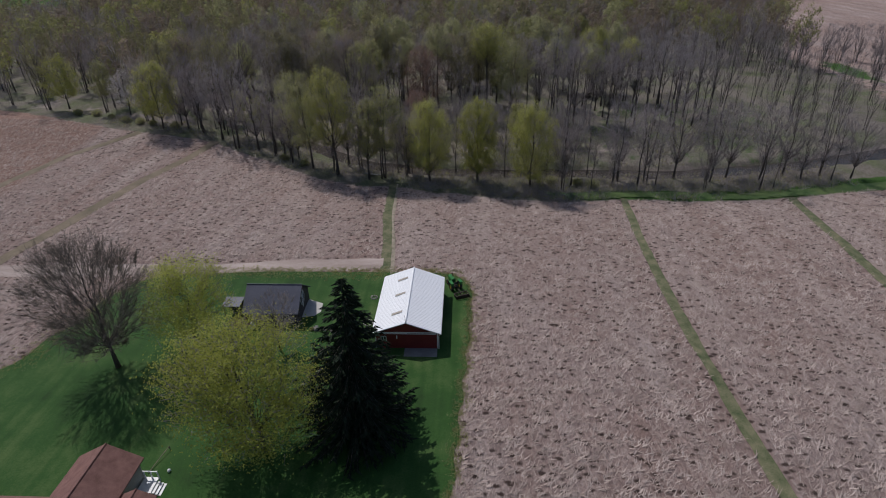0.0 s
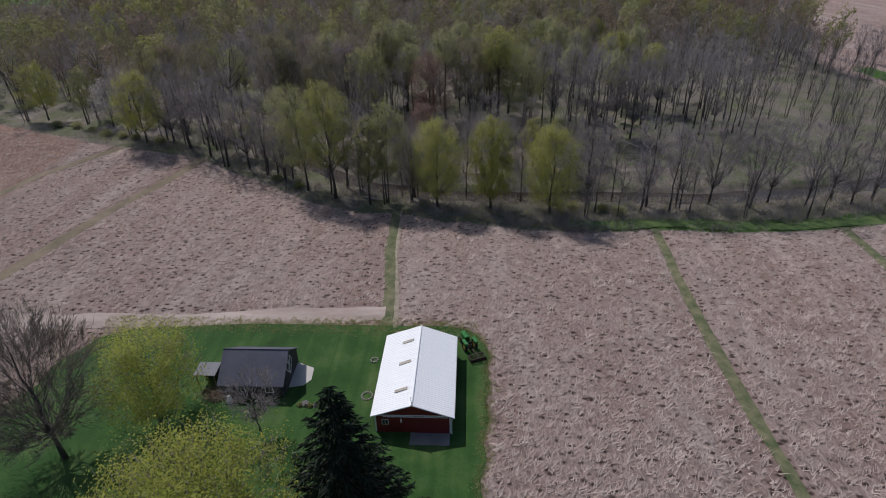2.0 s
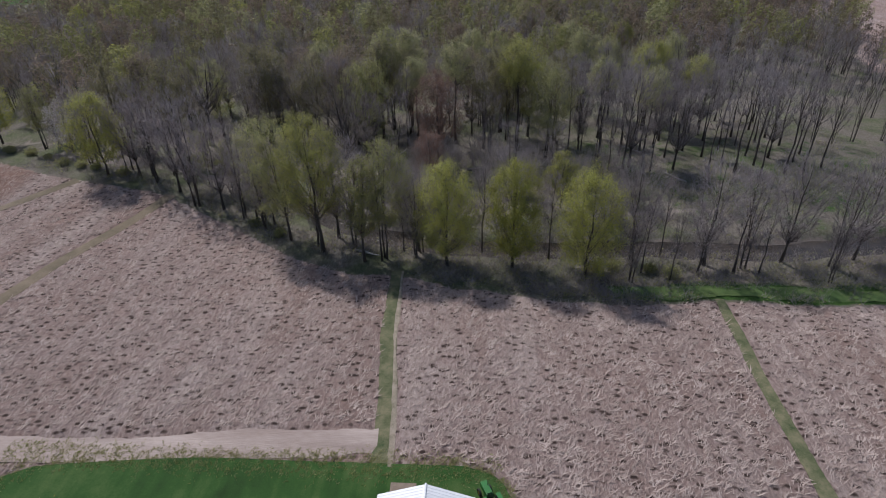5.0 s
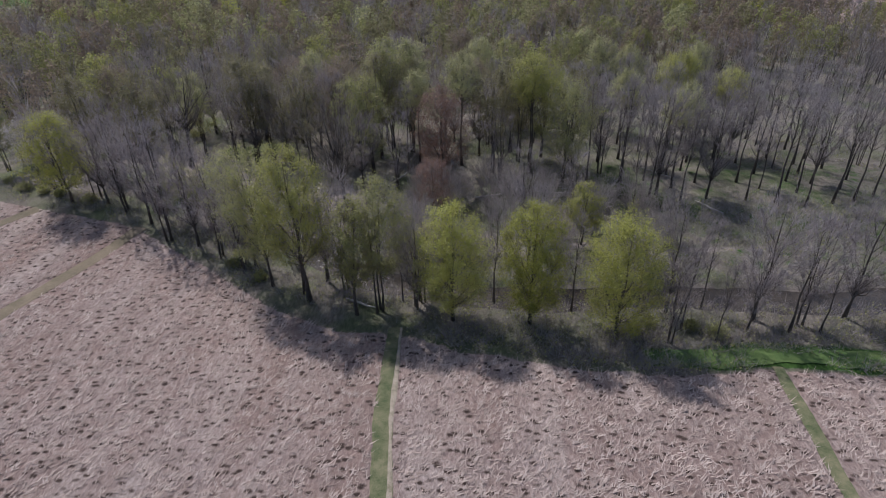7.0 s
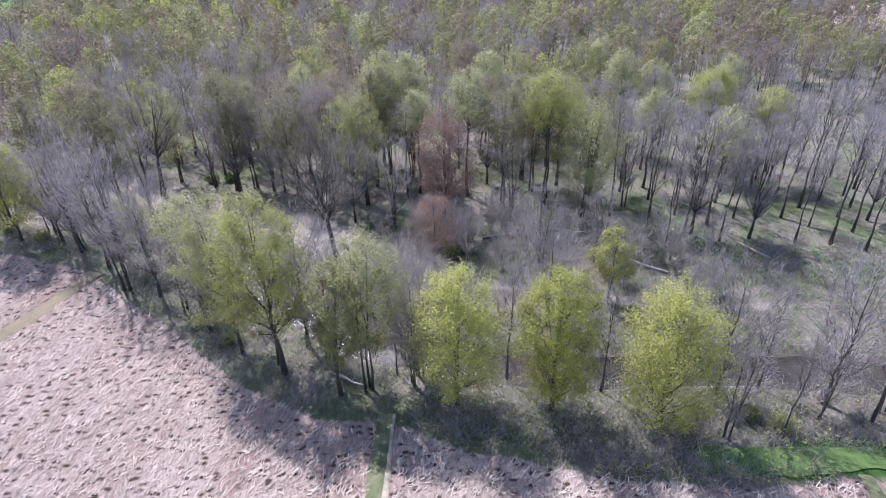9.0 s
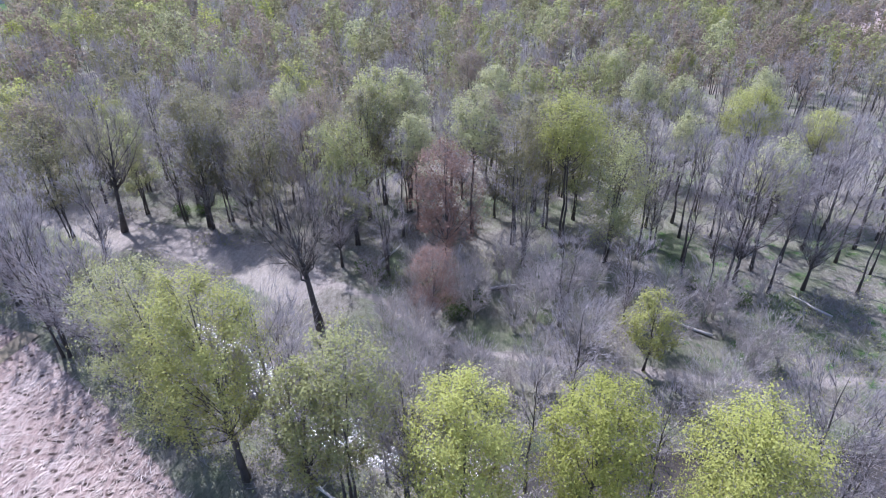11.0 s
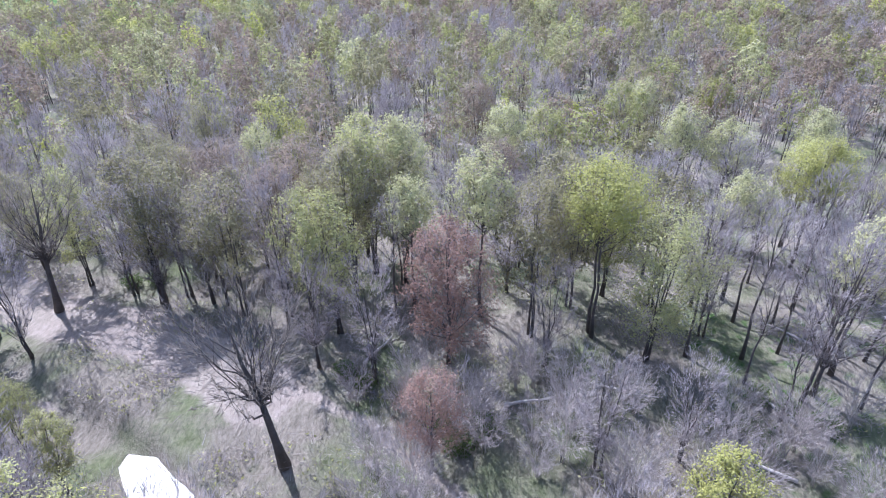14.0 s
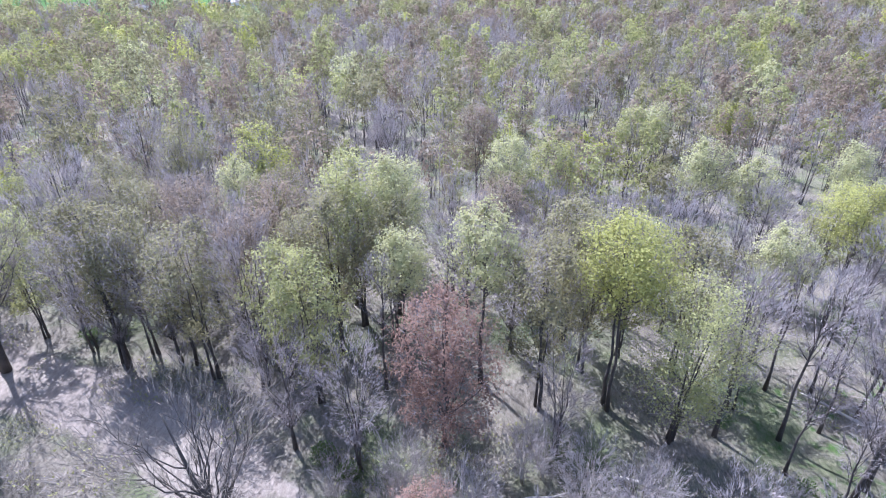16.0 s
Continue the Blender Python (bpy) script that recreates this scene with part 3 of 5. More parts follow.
def grow(seed, height, width, foot, form="oval", limbs=16, twigs=900, leaves=2500, leaf=0.2, lean=0.0, stems=1, stout=1.0, twig_width=0.03, boughs=4):
    """A trunk that forks into rising limbs, boughs on the limbs, twigs on the boughs and leaves along the twigs, as two shapes."""
    rng = np.random.RandomState(seed)
    wood, crown = Shape(), Shape()
    roots, ways = [], []
    r0 = 0.0125 * height * stout
    each = max(3, limbs // stems)
    for stem in range(stems):
        off = np.array([rng.uniform(-1, 1), rng.uniform(-1, 1), 0]) * (0.5 if stems > 1 else 0)
        swing = np.array([lean + (rng.normal(0, width * 0.13) if stems > 1 else 0), rng.normal(0, 0.4) + (rng.normal(0, width * 0.13) if stems > 1 else 0), 0])
        zs = np.linspace(0, 0.93, 7)
        line = np.array([off + swing * z ** 1.4 + np.array([rng.normal(0, 0.14) * (0 < z < 0.9), rng.normal(0, 0.14) * (0 < z < 0.9), z * height]) for z in zs])
        radii = r0 / math.sqrt(stems) * np.maximum(0.05, (1 - zs) ** 0.95)
        radii[0] *= 1.5
        wood.tube(line, radii, 6 if stems == 1 else 5)
        on = lambda z: np.array([np.interp(z, line[:, 2], line[:, k]) for k in range(3)])
        for k in range(each):
            u = 0.02 + 0.96 * (k + rng.uniform(0.2, 0.9)) / each
            az = k * 2.4 + rng.uniform(-0.5, 0.5)
            rad = width / 2 * float(crown_radius(np.array(u), form)) * (rng.uniform(0.6, 0.98) if k % 4 else rng.uniform(0.3, 0.6))
            z1 = foot + (height - foot) * u * rng.uniform(0.95, 1.0)
            # The limb leaves the trunk well below its tip and rises steeply.
            z0 = min(max(foot * rng.uniform(0.8, 1.0), z1 - rad * rng.uniform(1.1, 1.9) - 0.10 * height), 0.85 * height)
            if z1 - z0 < 0.5:
                z0 = z1 - 0.5
            a = on(z0)
            b = on(min(z1, 0.92 * height)) + np.array([rad * math.cos(az), rad * math.sin(az), 0])
            b[2] = z1
            mid = a * 0.45 + b * 0.55 + np.array([math.cos(az), math.sin(az), 0]) * rad * 0.10 + rng.normal(0, 0.03 * width, 3) * (1, 1, 0.5)
            t = np.array([0, 0.25, 0.5, 0.75, 1.0])[:, None]
            curve = (1 - t) ** 2 * a + 2 * t * (1 - t) * mid + t * t * b + rng.normal(0, 0.016 * width, (5, 3)) * (t > 0)
            rl = max(0.03, r0 * 0.36 * (1 - 0.55 * u)) / math.sqrt(stems)
            wood.tube(curve, [rl, rl * 0.75, rl * 0.55, rl * 0.36, 0.015], 4, cap=False)
            for j in range(boughs + 1):
                s = rng.uniform(0.28, 0.98) if j < boughs else 0.98
                p = np.array([np.interp(s, t[:, 0], curve[:, c]) for c in range(3)])
                way = unit(curve[-1] - curve[2])
                d = unit(way * 0.75 + rng.normal(0, 0.45, 3) + np.array([math.cos(az), math.sin(az), 0]) * 0.15 + np.array([0, 0, 0.35])) * width * rng.uniform(0.09, 0.19)
                d *= 0.6 if j == boughs else 1.0
                wood.tube([p, p + d], [rl * 0.34 * (1.15 - s) + 0.02, 0.008], 3, cap=False)
                for m in np.linspace(0.15, 1.0, 6):
                    roots.append(p + d * m)
                    ways.append(unit(d))
    roots, ways = np.array(roots), np.array(ways)
    heart = np.array([lean * 0.5, 0, foot + 0.38 * (height - foot)])
    squash = np.array([1, 1, width / max(1.0, height - foot)])

    def out_of(p):
        return unit((p - heart) * squash)

    # Half of the fine growth fills the crown's uneven rim, half follows the boughs.
    clumps = max(60, int(15 * width))
    u = rng.rand(clumps) ** 0.8
    az, rad = rng.uniform(0, 2 * np.pi, clumps), crown_radius(u, form) * width / 2 * np.sqrt(rng.uniform(0.35, 1.0, clumps)) * 0.92
    rim = np.stack([rad * np.cos(az), rad * np.sin(az), foot + (height - foot) * (0.03 + 0.93 * u)], -1)
    rim[:, 0] += lean * (rim[:, 2] / height) ** 1.4
    rim += rng.normal(0, 0.025 * width, rim.shape)

    def spread(n, loose):
        near = rng.rand(n) < 0.5
        k = rng.randint(0, len(roots), n)
        p = np.where(near[:, None], rim[rng.randint(0, clumps, n)], roots[k]) + rng.normal(0, 1, (n, 3)) * np.where(near, 0.05 * width, loose * width)[:, None]
        return p, np.where(near[:, None], out_of(p), ways[k])

    p, way = spread(twigs, 0.008)
    d = unit(way * 0.7 + out_of(p) * 0.35 + rng.normal(0, 0.4, (twigs, 3)) + np.array([0, 0, 0.4])) * rng.uniform(0.4, 1.4, (twigs, 1)) * (0.32 + width / 16)
    crown.many(slivers(rng, p - d * 0.3, d, twig_width), 3, 0)
    if leaves:
        at, way = spread(leaves, 0.03)
        at = at + way * rng.uniform(0, 0.07, (leaves, 1)) * width
        crown.many(sprays(rng, at, leaf, out_of(at) + np.array([0, 0, 0.15]), 0.5), 3, 1)
    return wood, crown


TREES = {}


def tree(kind, key, label, name="tree", bark=None, twig=None, **how):
    """The first tree of a kind; plant() puts it and its copies in place."""
    wood, crown = grow(**how)
    ob = new(name)
    tagged(ob, label, "tree" if name == "tree" else "scrub")
    part("trunk", wood, bark or BARK, ob, smooth=True)
    part("crown", crown, [twig or TWIG, LEAF[kind]], ob)
    TREES[key] = (ob, [False])
    return ob


def plant(key, x, y, turn=0.0, scale=1.0, label="", group="", high=1.0):
    ob, used = TREES[key]
    m = at_ground(x, y, turn, scale, 0.1, high)
    if not used[0]:
        used[0] = True
        ob.matrix_world = m
        got = ob
    else:
        got = copy_thing(ob, m)
        got.matrix_basis = m
    return tagged(got, label, "", group)


ROW = "trees along the field edge"
# The row along the field.
tree("yellow", "A", "rounded yellow-green budding tree at the field edge", seed=21, height=17.9, width=10.8, foot=2.6, limbs=34, twigs=1400, leaves=27000, leaf=0.096, boughs=5)
plant("A", -5.6, 109.9, group=ROW)
tree("yellow", "B", "tall oval yellow-green budding tree at the field edge", seed=22, height=19.2, width=9.4, foot=2.4, limbs=34, twigs=1400, leaves=27000, leaf=0.096, boughs=5)
plant("B", 5.2, 109.7, group=ROW)
tree("yellow", "C", "broad oval olive-yellow budding tree at the field edge", seed=23, height=18.2, width=11.4, foot=2.2, limbs=34, twigs=1400, leaves=27000, leaf=0.096, boughs=5)
plant("C", 17.0, 108.8, group=ROW)
tree("green", "D1", "slim olive-green tree with bare lower stem", seed=24, height=18.6, width=7.0, foot=5.5, limbs=20, twigs=1800, leaves=9000, leaf=0.115, lean=0.8)
plant("D1", -19.6, 110.7, group=ROW)
tree("green", "D2", "pale green budding tree with several thin stems", seed=25, height=20.8, width=9.0, foot=6.5, limbs=21, twigs=2200, leaves=14000, leaf=0.1, lean=1.2, stems=3)
plant("D2", -16.4, 111.9, group=ROW)
tree("lime", "E", "tall pale yellow tree with a leaning dark trunk", seed=26, height=24.0, width=11.2, foot=7.5, limbs=26, twigs=1500, leaves=28000, leaf=0.096, lean=-0.8)
plant("E", -27.6, 114.2, group=ROW)
tree("green", "F", "tall pale green tree leaning over the field", seed=27, height=22.6, width=10.6, foot=6.0, limbs=24, twigs=1500, leaves=22000, leaf=0.093, lean=-3.2, stems=2)
plant("F", -34.4, 117.6, group=ROW)
tree("yellow", "G", "yellow-green tree on a slim dark trunk", seed=28, height=17.6, width=12.4, foot=4.0, limbs=22, twigs=1600, leaves=12000, leaf=0.135)
plant("G", -82.4, 141.8, group=ROW)
plant("G", -122.0, 161.5, 80, 0.88, "yellow-green tree with a wide crown", ROW)
plant("D2", -107.5, 157.5, 40, 0.72, "small pale green tree with thin stems", ROW)
tree("white", "blossom", "small tree in white blossom", seed=29, height=12.6, width=8.2, foot=3.0, limbs=18, twigs=600, leaves=4500, leaf=0.11)
plant("blossom", -98.8, 155.0, group=ROW)

# Bare kinds for the row and the wood.
tree("bare", "bare1", "bare grey tree with a wide fine-twigged crown", seed=31, height=20.0, width=11.0, foot=4.5, form="vase", limbs=26, twigs=3600, leaves=0, stout=0.95, boughs=6)
tree("bare", "bare2", "bare grey tree with thin upright stems", seed=32, height=20.0, width=8.5, foot=4.0, form="vase", limbs=27, twigs=3000, leaves=0, stems=3, boughs=5)
tree("bare", "bare3", "slender bare woodland tree on a tall straight trunk", seed=33, height=22.0, width=6.5, foot=12.0, form="slim", limbs=13, twigs=1300, leaves=0, stout=0.8, boughs=5)
tree("bare", "bare4", "slender leaning bare woodland tree", seed=34, height=20.0, width=5.5, foot=9.0, form="slim", limbs=14, twigs=1200, leaves=0, stout=0.75, lean=0.5, boughs=5)
tree("bare", "bare5", "pale grey leafless scrub bush by the creek", "scrub_bush", seed=35, height=12.0, width=9.0, foot=1.8, form="vase", limbs=28, twigs=2200, leaves=0, stems=4, twig=TWIG_PALE, boughs=5, bark=BARK_PALE)
tree("bare", "bare6", "dark bare tree with a thick leaning trunk", seed=36, height=22.0, width=15.0, foot=9.5, form="vase", limbs=30, twigs=2600, leaves=0, stout=1.7, lean=-3.0, twig=TWIG_DARK, boughs=6)
for x, y, k, s in [(-26.0, 119.4, "bare1", 1.0), (-22.5, 117.0, "bare2", 0.9), (-40.5, 121.8, "bare2", 0.9), (-46.0, 126.0, "bare2", 1.0), (-51.5, 129.3, "bare1", 0.95), (-57.6, 130.6, "bare2", 1.12), (-63.5, 136.0, "bare1", 0.95), (-70.0, 139.5, "bare2", 1.0), (-75.5, 142.5, "bare1", 0.9), (-90.0, 148.0, "bare2", 0.8),
                   (25.3, 114.2, "bare1", 0.93), (31.0, 116.0, "bare4", 0.75), (37.6, 113.6, "bare1", 0.98), (43.8, 112.8, "bare2", 0.92), (50.5, 114.2, "bare1", 1.0), (58.0, 113.0, "bare2", 0.95), (63.0, 115.5, "bare1", 0.9), (70.0, 114.0, "bare2", 0.9), (77.0, 117.5, "bare1", 0.85), (85.0, 117.0, "bare2", 0.85), (11.5, 113.5, "bare4", 0.8), (0.2, 114.5, "bare4", 0.85), (-11.0, 114.8, "bare2", 0.8), (21.5, 115.5, "bare4", 0.7)]:
    plant(k, x, y, (x * 37) % 360, s, group=ROW)

r_row = np.random.RandomState(14)
for k in range(30):
    x = r_row.uniform(-96, 92)
    y = float(wood_edge(x)) + r_row.uniform(5.5, 9.5)
    if abs(y - creek_y(x)) > 4.2 and not -9 < x < 22:
        plant(("bare2", "bare4", "bare3", "bare1")[k % 4], x, y, r_row.uniform(0, 360), r_row.uniform(0.55, 0.85), group=ROW)

# Marked trees inside the wood.
IN = "woodland trees"
tree("lime", "c1", "tall lime-green tree with a high cap of leaves on dark stems", seed=41, height=24.4, width=11.8, foot=16.0, form="cap", limbs=26, twigs=1200, leaves=14000, leaf=0.12, stems=2, stout=1.15)
plant("c1", 9.2, 160.6, group=IN)
tree("green", "W2", "soft olive-green tree with drooping fine twigs", seed=42, height=21.5, width=12.4, foot=4.5, limbs=26, twigs=1300, leaves=15000, leaf=0.105, stems=3)
plant("W2", 15.2, 156.2, group=IN)
tree("russet", "W3", "rust-red budding tree with a rounded crown", seed=43, height=19.5, width=11.4, foot=4.5, limbs=28, twigs=1300, leaves=11000, leaf=0.12)
plant("W3", -9.8, 153.0, group=IN)
plant("W3", -10.6, 138.5, 100, 0.62, "small rust-red budding tree", IN)
tree("pale", "W4", "pale cream-green topped tree with a bare lower crown", seed=44, height=24.0, width=9.6, foot=15.0, form="cap", limbs=20, twigs=700, leaves=6200, leaf=0.15)
plant("W4", -6.0, 163.5, group=IN)
plant("W4", -15.6, 165.0, 140, 0.84, "pale yellow-green topped tree", IN)
tree("green", "W6", "narrow soft green tree with several stems", seed=45, height=20.6, width=9.4, foot=5.5, limbs=24, twigs=800, leaves=7200, leaf=0.14, stems=3)
plant("W6", -25.2, 158.6, group=IN)
tree("olive", "W7", "olive-brown budding tree with many stems", seed=46, height=20.8, width=10.0, foot=7.0, limbs=24, twigs=1000, leaves=6200, leaf=0.14, stems=3)
plant("W7", -24.8, 168.5, 30, 1.12, group=IN)
plant("bare2", -32.7, 161.0, 75, 1.05, "bare purple-grey tree with many upright stems", IN)
plant("bare1", -70.8, 184.0, 20, 1.03, "bare pale grey tree with a domed crown", IN)
plant("W7", -43.4, 164.6, 60, 0.74, "small olive-brown budding tree", IN)
plant("bare6", -26.0, 137.6, 0, 1.0, "large dark bare tree with a leaning forked trunk", IN)
plant("bare6", -67.0, 161.2, 200, 0.95, "large dark bare tree with a gnarled trunk", IN)
tree("lime", "W10", "small lime-green sapling tree", seed=47, height=11.8, width=6.4, foot=3.0, limbs=18, twigs=1200, leaves=7000, leaf=0.105)
plant("W10", 15.8, 132.6, group=IN)
plant("W10", -92.5, 178.5, 30, 1.75, "bright lime-green tree behind the field-edge row", IN)
plant("bare1", 33.5, 151.5, 20, 1.15, "bare tree with several straight dark trunks", IN)
plant("c1", 43.5, 180.5, 130, 0.9, "tall pale lime tree with a high cap", IN)
plant("W4", 34.5, 191.0, 10, 0.9, group=IN)
plant("W4", 28.5, 196.0, 70, 0.95, group=IN)
plant("c1", 54.0, 176.0, 250, 0.78, "small pale lime tree with a high cap", IN)
plant("W7", -53.0, 164.6, 15, 1.1, group=IN)
plant("W7", -49.8, 166.0, 145, 1.0, group=IN)

tree("brown", "W8", "brown budding tree with a domed crown on grey stems", seed=48, height=20.4, width=10.4, foot=6.5, limbs=26, twigs=1000, leaves=6200, leaf=0.14, stems=2)
plant("D2", -52.0, 135.6, 100, 0.55, "small pale green tree on the creek bank", IN)
plant("D2", -57.5, 138.2, 220, 0.6, "small pale green tree on the creek bank", IN)
plant("D1", -46.5, 133.0, 40, 0.6, "small olive-green tree on the creek bank", IN)
plant("W8", -46.0, 177.6, group=IN)
plant("W8", -7.9, 223.0, 120, 0.98, "brown budding tree deep in the wood", IN)
plant("W8", -36.5, 172.0, 200, 0.95, group=IN)
plant("W6", -22.9, 174.0, 45, 1.24, "broad soft green tree with several stems", IN)
plant("W4", -2.4, 195.4, 220, 0.9, group=IN)
plant("W6", 4.4, 195.6, 160, 1.04, group=IN)
plant("W10", -45.2, 200.2, 10, 1.85, "bright yellow-green topped tree deep in the wood", IN)
plant("W7", -58.0, 198.3, 190, 1.05, group=IN)
plant("bare1", -71.0, 207.4, 145, 1.12, "bare purple-grey tree with a domed crown", IN)
plant("c1", 48.1, 236.0, 60, 0.78, "pale lime-topped tree deep in the wood", IN)
plant("W4", 29.4, 227.3, 310, 0.86, group=IN)
plant("W4", 25.2, 229.5, 200, 0.8, group=IN)
plant("W4", 56.2, 204.4, 95, 0.84, group=IN)

# The near wood, tree by tree.
rng = np.random.RandomState(77)
MIX_LEFT = [("bare1", 0.20), ("bare2", 0.22), ("W7", 0.20), ("W8", 0.12), ("W6", 0.12), ("W4", 0.06), ("bare3", 0.08)]
MIX_RIGHT = [("bare3", 0.50), ("bare4", 0.26), ("bare1", 0.10), ("bare2", 0.05), ("W4", 0.06), ("W6", 0.03)]
taken = [(o.matrix_world.translation.x, o.matrix_world.translation.y) for o in scene.objects if o.get("category") == "tree"]
count = 0
for _ in range(9000):
    x, y = rng.uniform(-90, 76), rng.uniform(124, 190)
    right = x > 18 + 0.25 * (y - 150) and y < 185
    if (y < creek_y(x) + 6 if x > -36 else (y < wood_edge(x) + 6 or abs(y - creek_y(x)) < 4.5)) or y > 190 or (x > -38 and y < 148 and rng.rand() < 0.86):
        continue
    if from_line(np.array(x), np.array(y), [(-84, 168), (-66, 160), (-50, 154.5), (-18, 143), (-11, 137.5), (-6.5, 134.5), (28, 131.5)]) < (6.5 if x < -38 else 3.2):
        continue
    if right and y < 147 or -62 < x < -27 and y < 163 - 0.25 * abs(x + 48) or -27 <= x < 4 and y < 146:
        continue
    if 6 < x < 24 and 142 < y < 157 or -8 < x <= 6 and y < 152:
        continue
    gap = 4.8 if right else 6.5
    if any((x - a) ** 2 + (y - b) ** 2 < gap * gap for a, b in taken[-400:]):
        continue
    taken.append((x, y))
    table = MIX_RIGHT if right else MIX_LEFT
    k = table[np.searchsorted(np.cumsum([w for _, w in table]), rng.rand() * 0.999)][0]
    if y < 152 and k in ("W4", "W6", "W8"):
        k = "bare2"
    s = rng.uniform(0.78, 1.06) * (0.86 if y < 142 else 1.0)
    plant(k, x, y, rng.uniform(0, 360), s, group=IN)
    count += 1
    if count >= 196:
        break
for _ in range(72):
    x, y = rng.uniform(-20, 36), rng.uniform(124, 150)
    if abs(y - creek_y(x)) > 5.5 and from_line(np.array(x), np.array(y), [(-18, 143), (-11, 137.5), (-6.5, 134.5), (3, 133), (28, 131.5)]) > 2.5:
        plant("bare5", x, y, rng.uniform(0, 360), rng.uniform(0.35, 0.8), group="scrub by the creek")


for k, (x, y) in enumerate([(151, 252), (156, 246), (159, 240), (163, 236), (166, 229), (170, 233), (174, 224), (178, 238), (184, 244), (141, 189), (147, 200), (190, 236)]):
    plant(("bare1", "bare2")[k % 2], x, y, k * 77, 0.7 + 0.03 * (k % 5), group="hedgerow trees")


